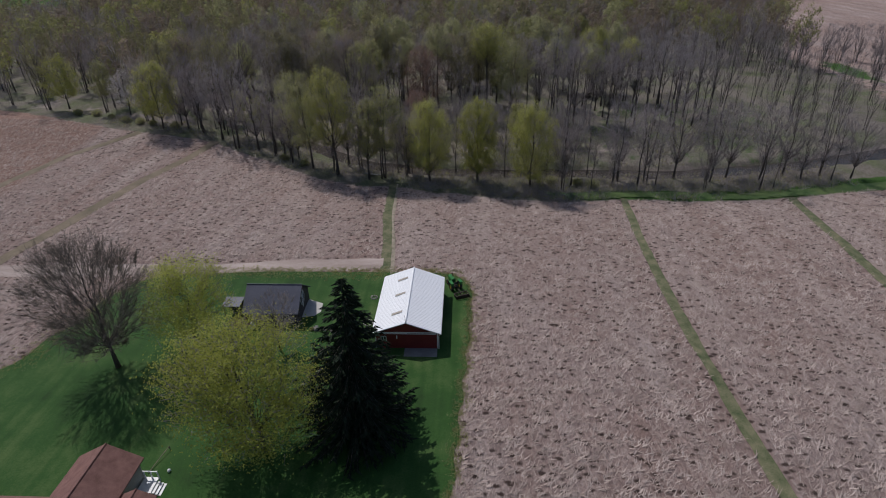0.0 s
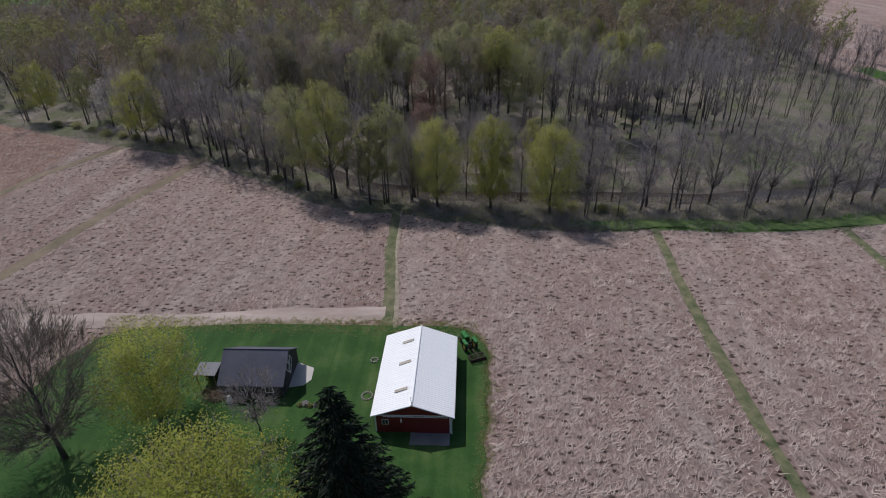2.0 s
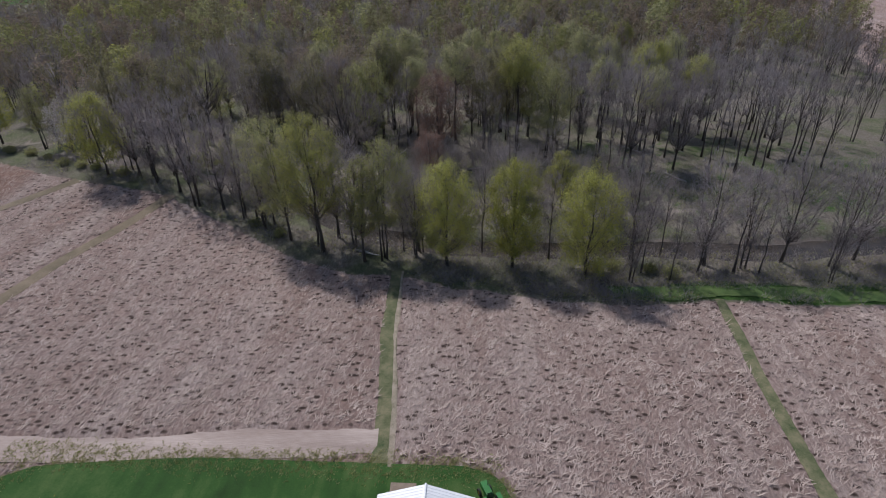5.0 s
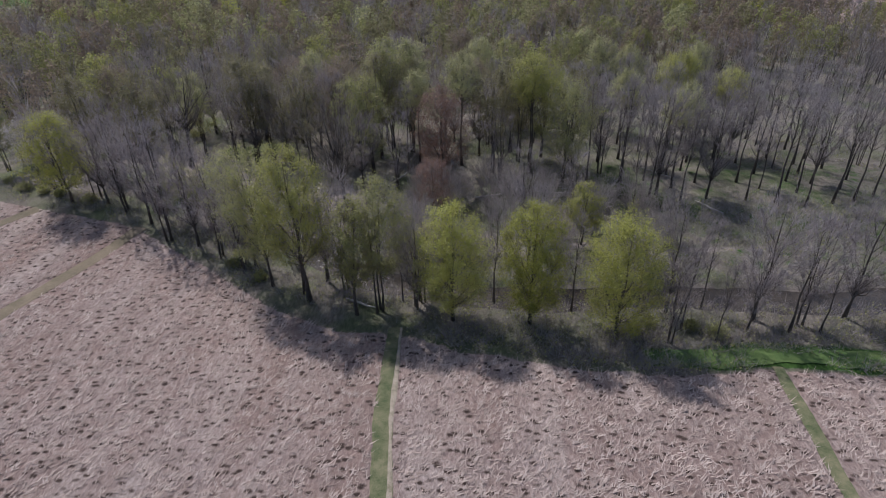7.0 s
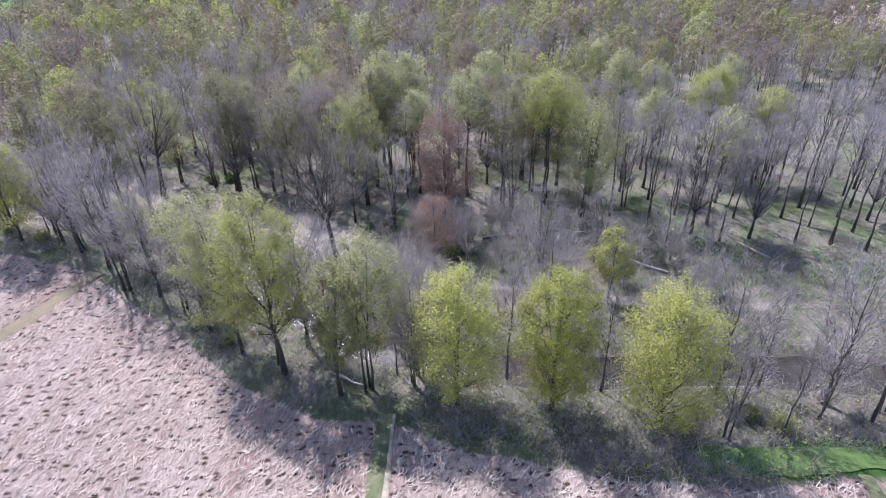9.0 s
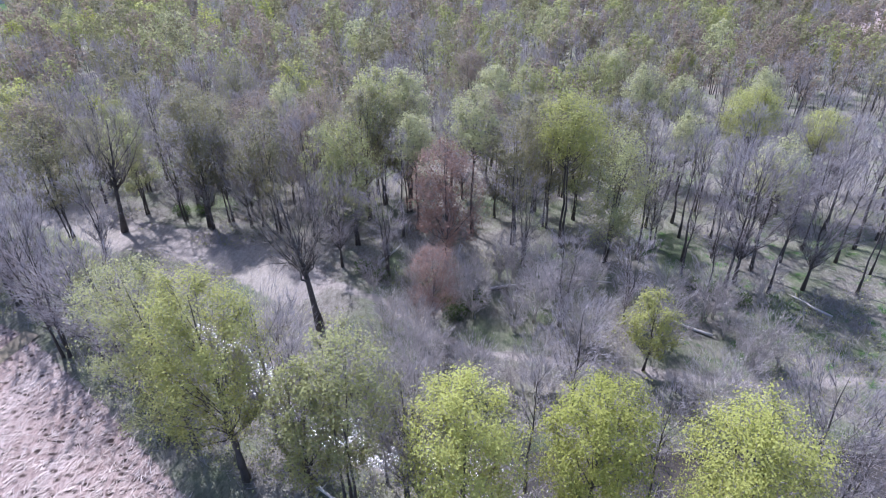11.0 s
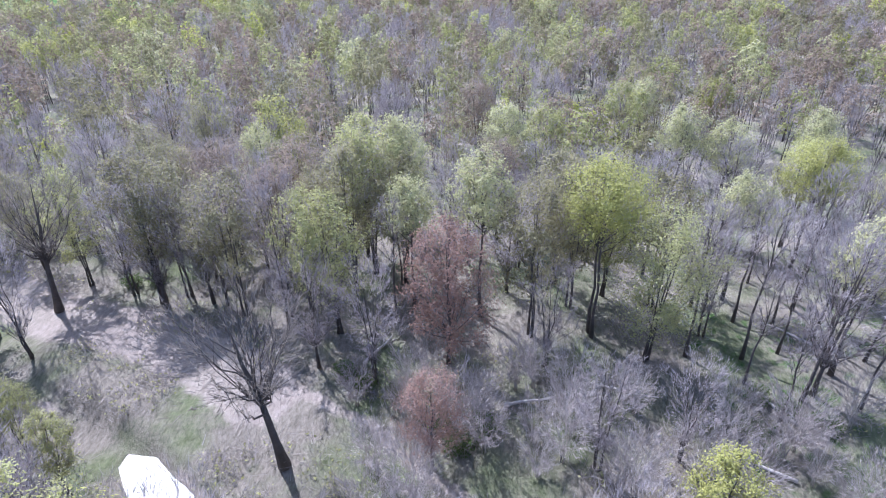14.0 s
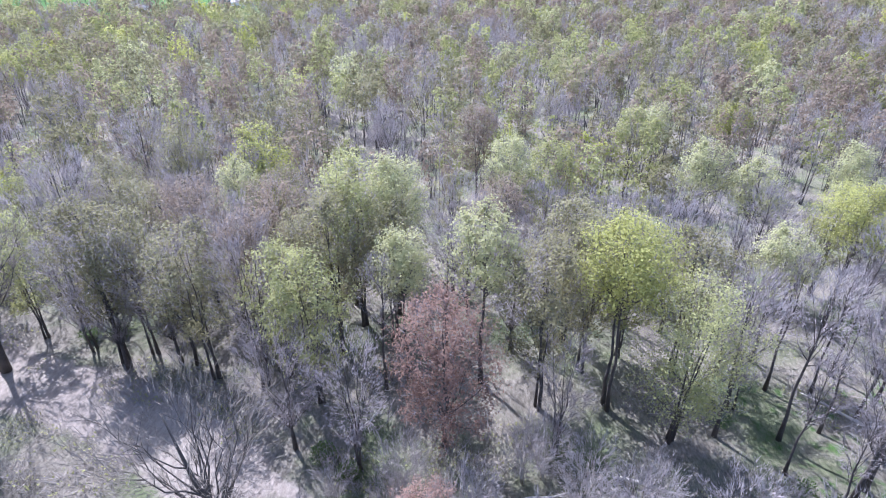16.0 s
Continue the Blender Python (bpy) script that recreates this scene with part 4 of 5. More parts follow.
def far_wood():
    """The rest of the wood: many small trees in one mesh, coarser with distance."""
    r = np.random.RandomState(5)
    slots = [BARK, TWIG] + [LEAF[k] for k in ("olive", "brown", "pale", "green", "yellow", "lime")]
    deep = [(o.matrix_world.translation.x, o.matrix_world.translation.y) for o in scene.objects if o.get("group") == IN and o.matrix_world.translation.y > 188]
    verts, faces, mi, base = [], [], [], 0

    def template(seed, leaf_count, size, twig_count, bare, wide, low):
        """One tree, 18 m high: lobes of outward sprays, or fans of bare twigs, on rising limbs and stems."""
        q = np.random.RandomState(seed)
        lobes = 12
        u = low + (1 - low) * (np.arange(lobes) + 0.5) / lobes
        a = np.arange(lobes) * 2.4 + q.uniform(-0.5, 0.5, lobes)
        rad = crown_radius(u * 0.92 + 0.04, "oval") * q.uniform(0.5, 0.78, lobes)
        foot, tall = (6.0, 11.5) if bare else (6.5, 11.0)
        mid = np.stack([rad * np.cos(a) * wide, rad * np.sin(a) * wide, (0.08 + 0.82 * u) * tall + foot], -1)
        ball = wide * q.uniform(0.28, 0.42, lobes)
        k = q.randint(0, lobes, leaf_count)
        out = unit(q.normal(size=(leaf_count, 3)) + (0, 0, 0.35) + 0.5 * unit(mid[k] * (1, 1, 0)))
        p = mid[k] + out * (ball[k] * q.uniform(0.6, 1.15, leaf_count))[:, None] * (1, 1, 1.15)
        if bare:
            d = unit(out * 0.6 + q.normal(0, 0.3, p.shape) + (0, 0, 0.75)) * q.uniform(0.7, 1.7, (leaf_count, 1)) * (0.6 + size * 2.0)
            leaves = slivers(q, p - d * 0.8, d, size * 0.2).reshape(-1, 3)
        else:
            leaves = sprays(q, p, size, unit(out + (0, 0, 0.3)), 0.28).reshape(-1, 3)
        k = q.randint(0, lobes, twig_count)
        tip = mid[k] + q.normal(0, 0.16 * wide, (twig_count, 3)) + (0, 0, 0.5)
        root = tip * (0.2, 0.2, 1) - np.stack([0 * tip[:, 0], 0 * tip[:, 0], np.hypot(tip[:, 0], tip[:, 1]) * 1.2 + 1.5], -1)
        twigs = slivers(q, root, tip - root, 0.045 + size * 0.06).reshape(-1, 3)
        stem = slivers(q, np.array([[0, 0, -0.3], [0.4, 0, -0.3], [-0.3, 0.4, -0.3]]), np.array([[0.3, 0, 14.0], [1.0, 0.3, 12.5], [-1.2, 0.3, 12.0]]), 0.16).reshape(-1, 3)
        loose = lambda v: (v, np.arange(len(v)).reshape(-1, 3))
        return loose(leaves), loose(twigs), loose(stem)

    tiers = [
        ((190, 250), 7.9, 720, 0.22, 34, 0.0),
        ((250, 330), 8.2, 540, 0.28, 14, 0.15),
        ((330, 450), 8.8, 360, 0.36, 5, 0.3),
        ((450, 760), 10.0, 190, 0.50, 2, 0.4),
    ]
    tones = []
    for (y0, y1), gap, nl, size, nt, low in tiers:
        leafy_kinds = [template(s, nl, size, nt, False, 4.0, low) for s in range(7)]
        bare_kinds = [template(20 + s, int(nl * 0.8), size, nt, True, 4.2, low) for s in range(5)]
        for yy in np.arange(y0 if y0 != 190 else 140, y1, gap):
            half = 0.83 * (yy + (0 if yy < 330 else -100)) + 15
            for xx in np.arange(-half, half, gap):
                x, y = xx + r.uniform(-0.48, 0.48) * gap, yy + r.uniform(-0.48, 0.48) * gap
                if y < 190 and -90 < x < 76:
                    continue
                if abs(y - creek_y(x)) < 5 or y < wood_edge(x) + 5 or clearing(np.array(x), np.array(y)) > 0.3 or abs(x) > 620:
                    continue
                if far_meadow(x, y) > 0.5 and r.rand() < 0.9:
                    continue
                if any((x - a) ** 2 + (y - b) ** 2 < 30 for a, b in deep):
                    continue
                thin = x > 18 + 0.25 * (y - 150) and y < 225
                if r.rand() < (0.4 if thin else 0.04):
                    continue
                # Patches of one colour, mingled.
                tone = float(noise2(np.array(x / 22.0), np.array(y / 22.0), 15)) * 0.5 + r.rand() * 0.5
                slot = 1 if tone < 0.40 or thin else 3 if tone < 0.50 else 2 if tone < 0.66 else 5 if tone < 0.78 else 4 if tone < 0.86 else 6 if tone < 0.91 else 7
                leaves, twigs, stem = bare_kinds[r.randint(5)] if slot == 1 else leafy_kinds[r.randint(7)]
                s, turn = r.uniform(0.82, 1.28), r.uniform(0, 6.28)
                w = s * (0.62 if thin else r.uniform(0.85, 1.1))
                c, d = math.cos(turn) * w, math.sin(turn) * w
                m = np.array([[c, -d, 0], [d, c, 0], [0, 0, s * r.uniform(0.92, 1.12)]])
                off = np.array([x, y, float(level(x, y)) - 0.2])
                own = r.uniform(-0.5, 0.5)
                for block, part_slot in ((stem, 0), (twigs, 0 if slot == 1 else 1), (leaves, slot)):
                    if not len(block[1]):
                        continue
                    pts, tri = block
                    if thin and block is leaves:
                        tri = tri[: len(tri) // 2]
                    verts.append(pts @ m.T + off)
                    tones.append(np.full(len(pts), own))
                    faces.append((tri + base, part_slot))
                    base += len(pts)
    me = bpy.data.meshes.new("far_wood")
    co = np.concatenate(verts)
    me.vertices.add(len(co))
    me.vertices.foreach_set("co", co.ravel())
    tris = np.concatenate([t for t, _ in faces])
    me.loops.add(tris.size)
    me.loops.foreach_set("vertex_index", tris.ravel())
    me.polygons.add(len(tris))
    me.polygons.foreach_set("loop_start", np.arange(0, tris.size, 3))
    me.polygons.foreach_set("material_index", np.concatenate([np.full(len(t), slot) for t, slot in faces]))
    me.polygons.foreach_set("use_smooth", [True] * len(tris))
    for m in slots:
        me.materials.append(m)
    me.attributes.new("tone", "FLOAT", "POINT").data.foreach_set("value", np.concatenate(tones))
    me.update(calc_edges=True)
    me.validate()
    tagged(new("far_wood", me), "spring woodland of grey bare, olive, russet and pale budding trees", "woodland", kind="stuff")


far_wood()


def brush():
    """Low scrub, dead stalks and fallen twigs on the woodland floor."""
    r = np.random.RandomState(8)
    n = 5800
    x, y = r.uniform(-104, 90, n), 102 + 100 * r.rand(n) ** 1.8
    keep = (y > wood_edge(x) + 1.2) & (np.abs(y - creek_y(x)) > 3.2) & (noise2(x * 0.11, y * 0.11, 19) + 0.24 * (y < wood_edge(x) + 15) > 0.50)
    keep &= from_line(x, y, [(-84, 168), (-66, 160), (-50, 154.5), (-18, 143), (-11, 137.5), (-6.5, 134.5), (28, 131.5)]) > 3.0
    keep &= (from_line(x, y, VERGE) > 1.3) & (from_line(x, y, PATHS["middle"][0]) > 1.8)
    x, y = x[keep], y[keep]
    s = Shape()
    for slot, per in ((0, 26), (1, 8)):
        p = np.repeat(np.stack([x, y, level(x, y)], -1), per, 0) + r.normal(0, 0.7, (len(x) * per, 3)) * (1, 1, 0.1)
        if slot == 0:
            d = unit(r.normal(size=p.shape) * (0.6, 0.6, 0.3) + (0, 0, 0.8)) * r.uniform(0.6, 2.6, (len(p), 1))
            s.many(slivers(r, p, d, 0.03), 3, 0)
        else:
            s.many(sprays(r, p + (0, 0, 0.4), 0.16), 3, 1)
    tagged(part("undergrowth", s, [TWIG_PALE, LEAF["green"]]), "tangled pale scrub and weeds on the woodland floor", "undergrowth", kind="stuff")


brush()


def fallen_log(x, y, length, turn, radius=0.22):
    ob = thing("fallen_log", at_ground(x, y, turn, 1, 0.0), "bleached fallen log on the woodland floor", "log", "fallen logs")
    s = Shape().tube([(0, 0, 0.15), (length * 0.35, 0.15, 0.35), (length * 0.7, -0.1, 0.55), (length, 0.1, 0.8)], [radius, radius * 0.85, radius * 0.6, radius * 0.3], 7)
    part("stem", s, BARK_PALE, ob, smooth=True)
    for k in range(3):
        b = Shape().tube([(length * (0.45 + 0.18 * k), 0, 0.45), (length * (0.5 + 0.2 * k), 0.7 - k * 0.6, 1.1)], [radius * 0.3, 0.02], 5)
        part("branch", b, BARK_PALE, ob)


for x, y, l, a in [(26.5, 139.5, 9, 150), (29.5, 147.0, 7, 120), (-20.5, 152.5, 6, 60), (8, 150.5, 7, -20), (-22, 114.5, 6, -30), (44, 144, 6, 130), (39.5, 160, 8, 140), (-3, 146.5, 6, 10)]:
    fallen_log(x, y, l, a)

# ---------------------------------------------------------------- trees round the farm
tree("bare", "lone", "large leafless shade tree on the lawn", seed=51, height=18.4, width=15.0, foot=4.2, form="oval", limbs=60, twigs=13000, leaves=0, stout=1.05, twig=TWIG_DARK, twig_width=0.022, lean=-0.8, boughs=7)
plant("lone", -42.6, 45.9)
tree("spring", "lawn_small", "yellow-green budding tree near the shed", seed=52, height=12.6, width=11.6, foot=2.2, limbs=32, twigs=1300, leaves=18000, leaf=0.095, stems=2, lean=0.6, boughs=6)
plant("lawn_small", -35.2, 51.8)
tree("spring", "lawn_big", "huge yellow-green budding shade tree on the lawn", seed=53, height=15.6, width=15.4, foot=3.4, limbs=52, twigs=2400, leaves=34000, leaf=0.098, stout=1.15, lean=-1.0, boughs=6)
plant("lawn_big", -19.6, 33.6)
tree("bare", "shed_tree", "small bare tree beside the dark shed", seed=54, height=10.6, width=7.6, foot=3.2, form="vase", limbs=26, twigs=2800, leaves=0, twig=TWIG_PALE)
plant("shed_tree", -22.4, 49.8, 0, 0.82)


def spruce(x, y, height, width):
    r = np.random.RandomState(61)
    ob = thing("spruce_tree", at_ground(x, y), "tall dark green spruce beside the red barn", "tree")
    wood, crown = Shape().tube([(0, 0, 0), (0.05, 0, height * 0.5), (0, 0, height * 0.98)], [0.45, 0.26, 0.03], 8), Shape()
    rows = 34
    for k in range(rows):
        u = k / (rows - 1)
        z = 1.2 + (height - 1.6) * u
        reach = width / 2 * (1 - u) ** 0.82 * 1.02 + 0.25
        for j in range(max(5, int(15 * (1 - u)) + 5)):
            az = j * 2.4 + k * 1.1 + r.uniform(-0.2, 0.2)
            l = reach * r.uniform(0.74, 1.08)
            tip = np.array([l * math.cos(az), l * math.sin(az), z - l * 0.25 + 0.1 * l * r.normal()])
            root = np.array([0, 0, z])
            wood.tube([root, (root + tip) / 2 + (0, 0, -0.12 * l), tip], [0.05, 0.03, 0.01], 3, cap=False)
            n = int(12 + 20 * l / 3)
            t = r.uniform(0.15, 1.02, n)[:, None]
            p = root + (tip - root) * t + (0, 0, -0.1 * l) * (1 - (2 * t - 1) ** 2)
            side = np.array([-math.sin(az), math.cos(az), 0])
            d = unit((tip - root) / l * 0.9 + side * r.normal(0, 0.75, (n, 1)) + (0, 0, -0.25)) * r.uniform(0.35, 0.95, (n, 1))
            crown.many(slivers(r, p, d, 0.13), 3)
    part("trunk", wood, BARK, ob)
    part("needles", crown, SPRUCE, ob)


spruce(-9.5, 36.8, 20.0, 14.8)

# ---------------------------------------------------------------- red barn
BX0, BX1, BY0, BY1, EAVE, RIDGE = -9.5, -1.1, 50.55, 64.05, 2.75, 4.45


def build_barn():
    ob = thing("barn", pose(0, 0, -0.05), "red metal-sided barn with a bright white steel roof", "barn")
    mid = (BX0 + BX1) / 2
    for name, x0, x1 in (("wall", BX0, BX0 + 0.15), ("wall", BX1 - 0.15, BX1)):
        w = part(name, Shape().box(x0, x1, BY0, BY1, 0, EAVE), RED, ob)
        xo = x0 - 0.03 if x0 == BX0 else x1 - 0.003
        for k in range(14):
            part("siding_rib", Shape().box(xo, xo + 0.033, BY0 + 0.5 + k * 0.95, BY0 + 0.58 + k * 0.95, 0.05, EAVE - 0.05), RED, w)
    for y0, y1, out in ((BY0, BY0 + 0.15, -1), (BY1 - 0.15, BY1, 1)):
        s = Shape()
        xi0, xi1 = BX0 + 0.15, BX1 - 0.15
        front = [(xi0, 0), (xi1, 0), (xi1, EAVE + 0.02), (mid, RIDGE - 0.1), (xi0, EAVE + 0.02)]
        s.add([(x, y0, z) for x, z in front] + [(x, y1, z) for x, z in front], [(0, 1, 2, 3, 4), (9, 8, 7, 6, 5)] + [(i, 5 + i, 5 + (i + 1) % 5, (i + 1) % 5) for i in range(5)])
        w = part("gable_wall", s, RED, ob)
        yo = y0 - 0.02 if out < 0 else y1
        part("trim_board", Shape().box(xi0, xi1, yo, yo + 0.02, EAVE - 0.16, EAVE), WHITE, w, "white trim board")
        for x in (BX0 - 0.02, BX1 - 0.13):
            part("corner_trim", Shape().box(x, x + 0.15, yo - 0.01, yo + 0.03, 0, EAVE - 0.17), WHITE, w, "white corner trim")
        if out < 0:
            part("sliding_door", Shape().box(-5.2, -1.6, yo - 0.05, yo - 0.002, 0.05, EAVE - 0.2), RED, w, "wide red sliding door")
            part("door_rail", Shape().box(-8.6, -1.4, yo - 0.07, yo - 0.003, EAVE - 0.28, EAVE - 0.2), WHITE, w)
            win = part("window", Shape().box(-8.75, -8.0, yo - 0.03, yo - 0.003, 1.3, 2.1), WHITE, w, "small white-framed window")
            part("pane", Shape().box(-8.68, -8.4, yo - 0.04, yo - 0.031, 1.37, 2.03), GLASS_DARK, win)
            part("pane", Shape().box(-8.35, -8.07, yo - 0.04, yo - 0.031, 1.37, 2.03), GLASS_DARK, win)
            part("lamp", Shape().box(-6.65, -6.52, yo - 0.14, yo - 0.003, 1.75, 2.2), WHITE, w, "small white wall lamp")
    # Roof: two slopes with ribbed steel sheets.
    over, ends = 0.35, 0.32
    roof = part("roof", Shape().slab([(BX0 - over, BY0 - ends, EAVE - 0.02), (mid, BY0 - ends, RIDGE + 0.0), (mid, BY1 + ends, RIDGE + 0.0), (BX0 - over, BY1 + ends, EAVE - 0.02)], 0.08), WHITE, ob)
    part("roof_deck", Shape().slab([(mid, BY0 - ends, RIDGE), (BX1 + over, BY0 - ends, EAVE - 0.02), (BX1 + over, BY1 + ends, EAVE - 0.02), (mid, BY1 + ends, RIDGE)], 0.08), WHITE, roof)
    count = 15
    wide = (BY1 - BY0 + 2 * ends) / count
    for side in (-1, 1):
        xe = BX0 - over - 0.05 if side < 0 else BX1 + over + 0.05
        s = Shape()
        prof = []
        for r in range(3):
            y = r * wide / 3
            prof += [(y, 0.03), (y + 0.04, 0.052), (y + 0.08, 0.052), (y + 0.12, 0.03)]
        prof.append((wide - 0.004, 0.03))
        n = len(prof)
        pts = [(0, y, RIDGE + h) for y, h in prof] + [(xe - mid, y, EAVE - 0.03 + h) for y, h in prof]
        s.add(pts, [(i, i + 1, n + i + 1, n + i) if side < 0 else (i, n + i, n + i + 1, i + 1) for i in range(n - 1)])
        me = s.mesh("roof_panel", ROOF_WHITE)
        for k in range(count):
            p = new("roof_panel", me)
            p.parent, p.location = roof, (mid, BY0 - ends + k * wide, 0)
    part("ridge_cap", Shape().tube([(mid, BY0 - ends - 0.02, RIDGE + 0.06), (mid, BY1 + ends + 0.02, RIDGE + 0.06)], [0.11, 0.11], 8), ROOF_WHITE, roof)
    slope = (RIDGE - EAVE) / (mid - BX0 + over)
    for y in (53.1, 57.7, 61.7):
        a, b = -7.5, -6.05
        za, zb = RIDGE - (mid - a) * slope + 0.115, RIDGE - (mid - b) * slope + 0.115
        part("skylight", Shape().slab([(a, y - 0.22, za), (b, y - 0.22 + 0.1, zb), (b, y + 0.22 + 0.1, zb), (a, y + 0.22, za)], 0.04), FIBRE, roof, "yellowed ribbed skylight panel")
    part("lightning_rod", Shape().tube([(mid, BY0 - 0.1, RIDGE), (mid - 0.05, BY0 - 0.3, RIDGE + 1.25)], [0.05, 0.02], 6), IRON, roof)
    for x in (BX0 - over - 0.1, BX1 + over + 0.02):
        part("gutter", Shape().box(x, x + 0.1, BY0 - ends, BY1 + ends, EAVE - 0.14, EAVE - 0.06), WHITE, ob, "white gutter")
    part("downpipe", Shape().tube([(BX1 + 0.38, BY0 - 0.2, EAVE - 0.1), (BX1 + 0.12, BY0 - 0.12, EAVE - 0.5), (BX1 + 0.12, BY0 - 0.12, 0.1)], [0.06, 0.06, 0.06], 6), WHITE, ob, "white downpipe")


build_barn()
tagged(part("pavement", Shape().box(-5.6, -1.2, 48.75, 50.5, -0.08, 0.08), APRON), "grey concrete apron before the barn door", "pavement", kind="structure")


def lean_frame():
    ob = thing("pen", pose(-7.7, 65.4, 0), "pale wooden stall frame behind the barn", "pen")
    for x in (-1.1, 1.1):
        for y in (-0.6, 0.7):
            part("post", Shape().box(x - 0.06, x + 0.06, y - 0.06, y + 0.06, -0.1, 1.9), WOOD, ob)
    for y in (-0.6, 0.7):
        part("rail", Shape().box(-1.2, 1.2, y - 0.04, y + 0.04, 1.9, 2.0), WHITE, ob)
    part("board", Shape().slab([(-1.25, -0.7, 2.12), (1.25, -0.7, 2.12), (1.25, 0.8, 2.06), (-1.25, 0.8, 2.06)], 0.05), WOOD, ob)


lean_frame()


# ---------------------------------------------------------------- dark shed
def gable_house(name, label, category, x0, x1, y0, y1, eave, ridge, walls, roof_mat, over=0.35, along="x"):
    """A gabled building with its ridge along x or y, at its place."""
    cx, cy = (x0 + x1) / 2, (y0 + y1) / 2
    ob = thing(name, pose(cx, cy, float(level(cx, cy)) - 0.05, 0, 0, 0 if along == "x" else 90), label, category)
    hx, hy = ((x1 - x0) / 2, (y1 - y0) / 2) if along == "x" else ((y1 - y0) / 2, (x1 - x0) / 2)
    for y in (-hy, hy - 0.15):
        part("wall", Shape().box(-hx, hx, y, y + 0.15, 0, eave), walls, ob)
    for x in (-hx, hx - 0.15):
        s = Shape()
        f = [(-hy + 0.15, 0), (hy - 0.15, 0), (hy - 0.15, eave), (0, ridge - 0.1), (-hy + 0.15, eave)]
        s.add([(x, y, z) for y, z in f] + [(x + 0.15, y, z) for y, z in f], [(4, 3, 2, 1, 0), (5, 6, 7, 8, 9)] + [(i, (i + 1) % 5, 5 + (i + 1) % 5, 5 + i) for i in range(5)])
        part("gable_wall", s, walls, ob)
    drop = (ridge - eave) / hy * over
    for sgn in (-1, 1):
        top = [(-hx - over, sgn * (hy + over), eave - drop + 0.1), (hx + over, sgn * (hy + over), eave - drop + 0.1), (hx + over, 0, ridge + 0.1), (-hx - over, 0, ridge + 0.1)]
        part("roof", Shape().slab(top if sgn < 0 else top[::-1], 0.12), roof_mat, ob)
    part("ridge_cap", Shape().tube([(-hx - over, 0, ridge + 0.1), (hx + over, 0, ridge + 0.1)], [0.09, 0.09], 6), roof_mat, ob)
    return ob, hx, hy


shed, SHX, SHY = gable_house("shed", "dark shed with a charcoal roof and white lattice gable ornament", "shed", -28.9, -21.5, 55.5, 62.1, 2.3, 4.7, DARK_WALL, SLATE)
orn = part("gable_ornament", Shape().box(SHX + 0.004, SHX + 0.05, -0.05, 0.05, 1.0, 4.0), WHITE, shed, "white diamond lattice ornament")
for y, z, h in ((-0.55, 2.6, 0.95), (0.55, 2.6, 0.95), (0, 3.2, 0.8), (0, 1.8, 0.8)):
    s = Shape()
    ring = [(SHX + 0.06, y + 0.5 * math.cos(a), z + h * math.sin(a)) for a in np.linspace(0, 2 * math.pi, 5)]
    s.tube(ring, [0.045] * 5, 5)
    part("lattice_bar", s, WHITE, orn)
part("door", Shape().box(SHX + 0.003, SHX + 0.06, -2.7, -1.3, 0.05, 2.1), DARK_WALL, shed)
for x in (-1.8, 1.6):
    w = part("window", Shape().box(x, x + 1.0, -SHY - 0.05, -SHY - 0.003, 0.9, 1.8), WHITE, shed)
    part("pane", Shape().box(x + 0.08, x + 0.92, -SHY - 0.06, -SHY - 0.051, 0.98, 1.72), GLASS_DARK, w)
s = Shape()
s.slab([(-21.6, 61.9, 0.1), (-21.4, 57.2, 0.1), (-19.7, 57.6, 0.1), (-18.9, 58.6, 0.1), (-19.1, 60.8, 0.1)], 0.15)
tagged(part("pavement", s, CONCRETE), "pale concrete pad beside the dark shed", "pavement", kind="structure")


def lean_to():
    ob = thing("lean_to", pose(-31.5, 57.9, 0), "small slate-roofed wood shelter stacked with brown firewood", "shelter")
    for x in (-1.1, 1.1):
        for y in (-0.9, 0.9):
            part("post", Shape().box(x - 0.06, x + 0.06, y - 0.06, y + 0.06, -0.1, 2.05 + 0.12 * (y > 0)), WOOD, ob)
    part("roof", Shape().slab([(-1.35, -1.1, 2.15), (1.35, -1.1, 2.15), (1.35, 1.15, 2.35), (-1.35, 1.15, 2.35)], 0.1), SLATE, ob)
    part("back_wall", Shape().box(-1.1, 1.1, 0.97, 1.02, 0, 2.0), DARK_WALL, ob)


lean_to()


def brush_pile(x, y, w, seed):
    r = np.random.RandomState(seed)
    s = Shape()
    n = 700
    p = r.normal(0, 0.33, (n, 3)) * (w, w * 0.7, 0.9)
    p[:, 2] = np.abs(p[:, 2])
    s.many(slivers(r, p, unit(r.normal(size=(n, 3)) * (1, 1, 0.5)) * r.uniform(0.4, 1.3, (n, 1)), 0.035), 3, 0)
    s.many(sprays(r, p[:320], 0.13), 3, 1)
    ob = part("brush_pile", s, [WOOD, LEAF["russet"]])
    ob.matrix_world = at_ground(x, y)
    tagged(ob, "tangled brown brush heap beside the dark shed", "brush pile")


brush_pile(-29.8, 55.6, 2.4, 3)


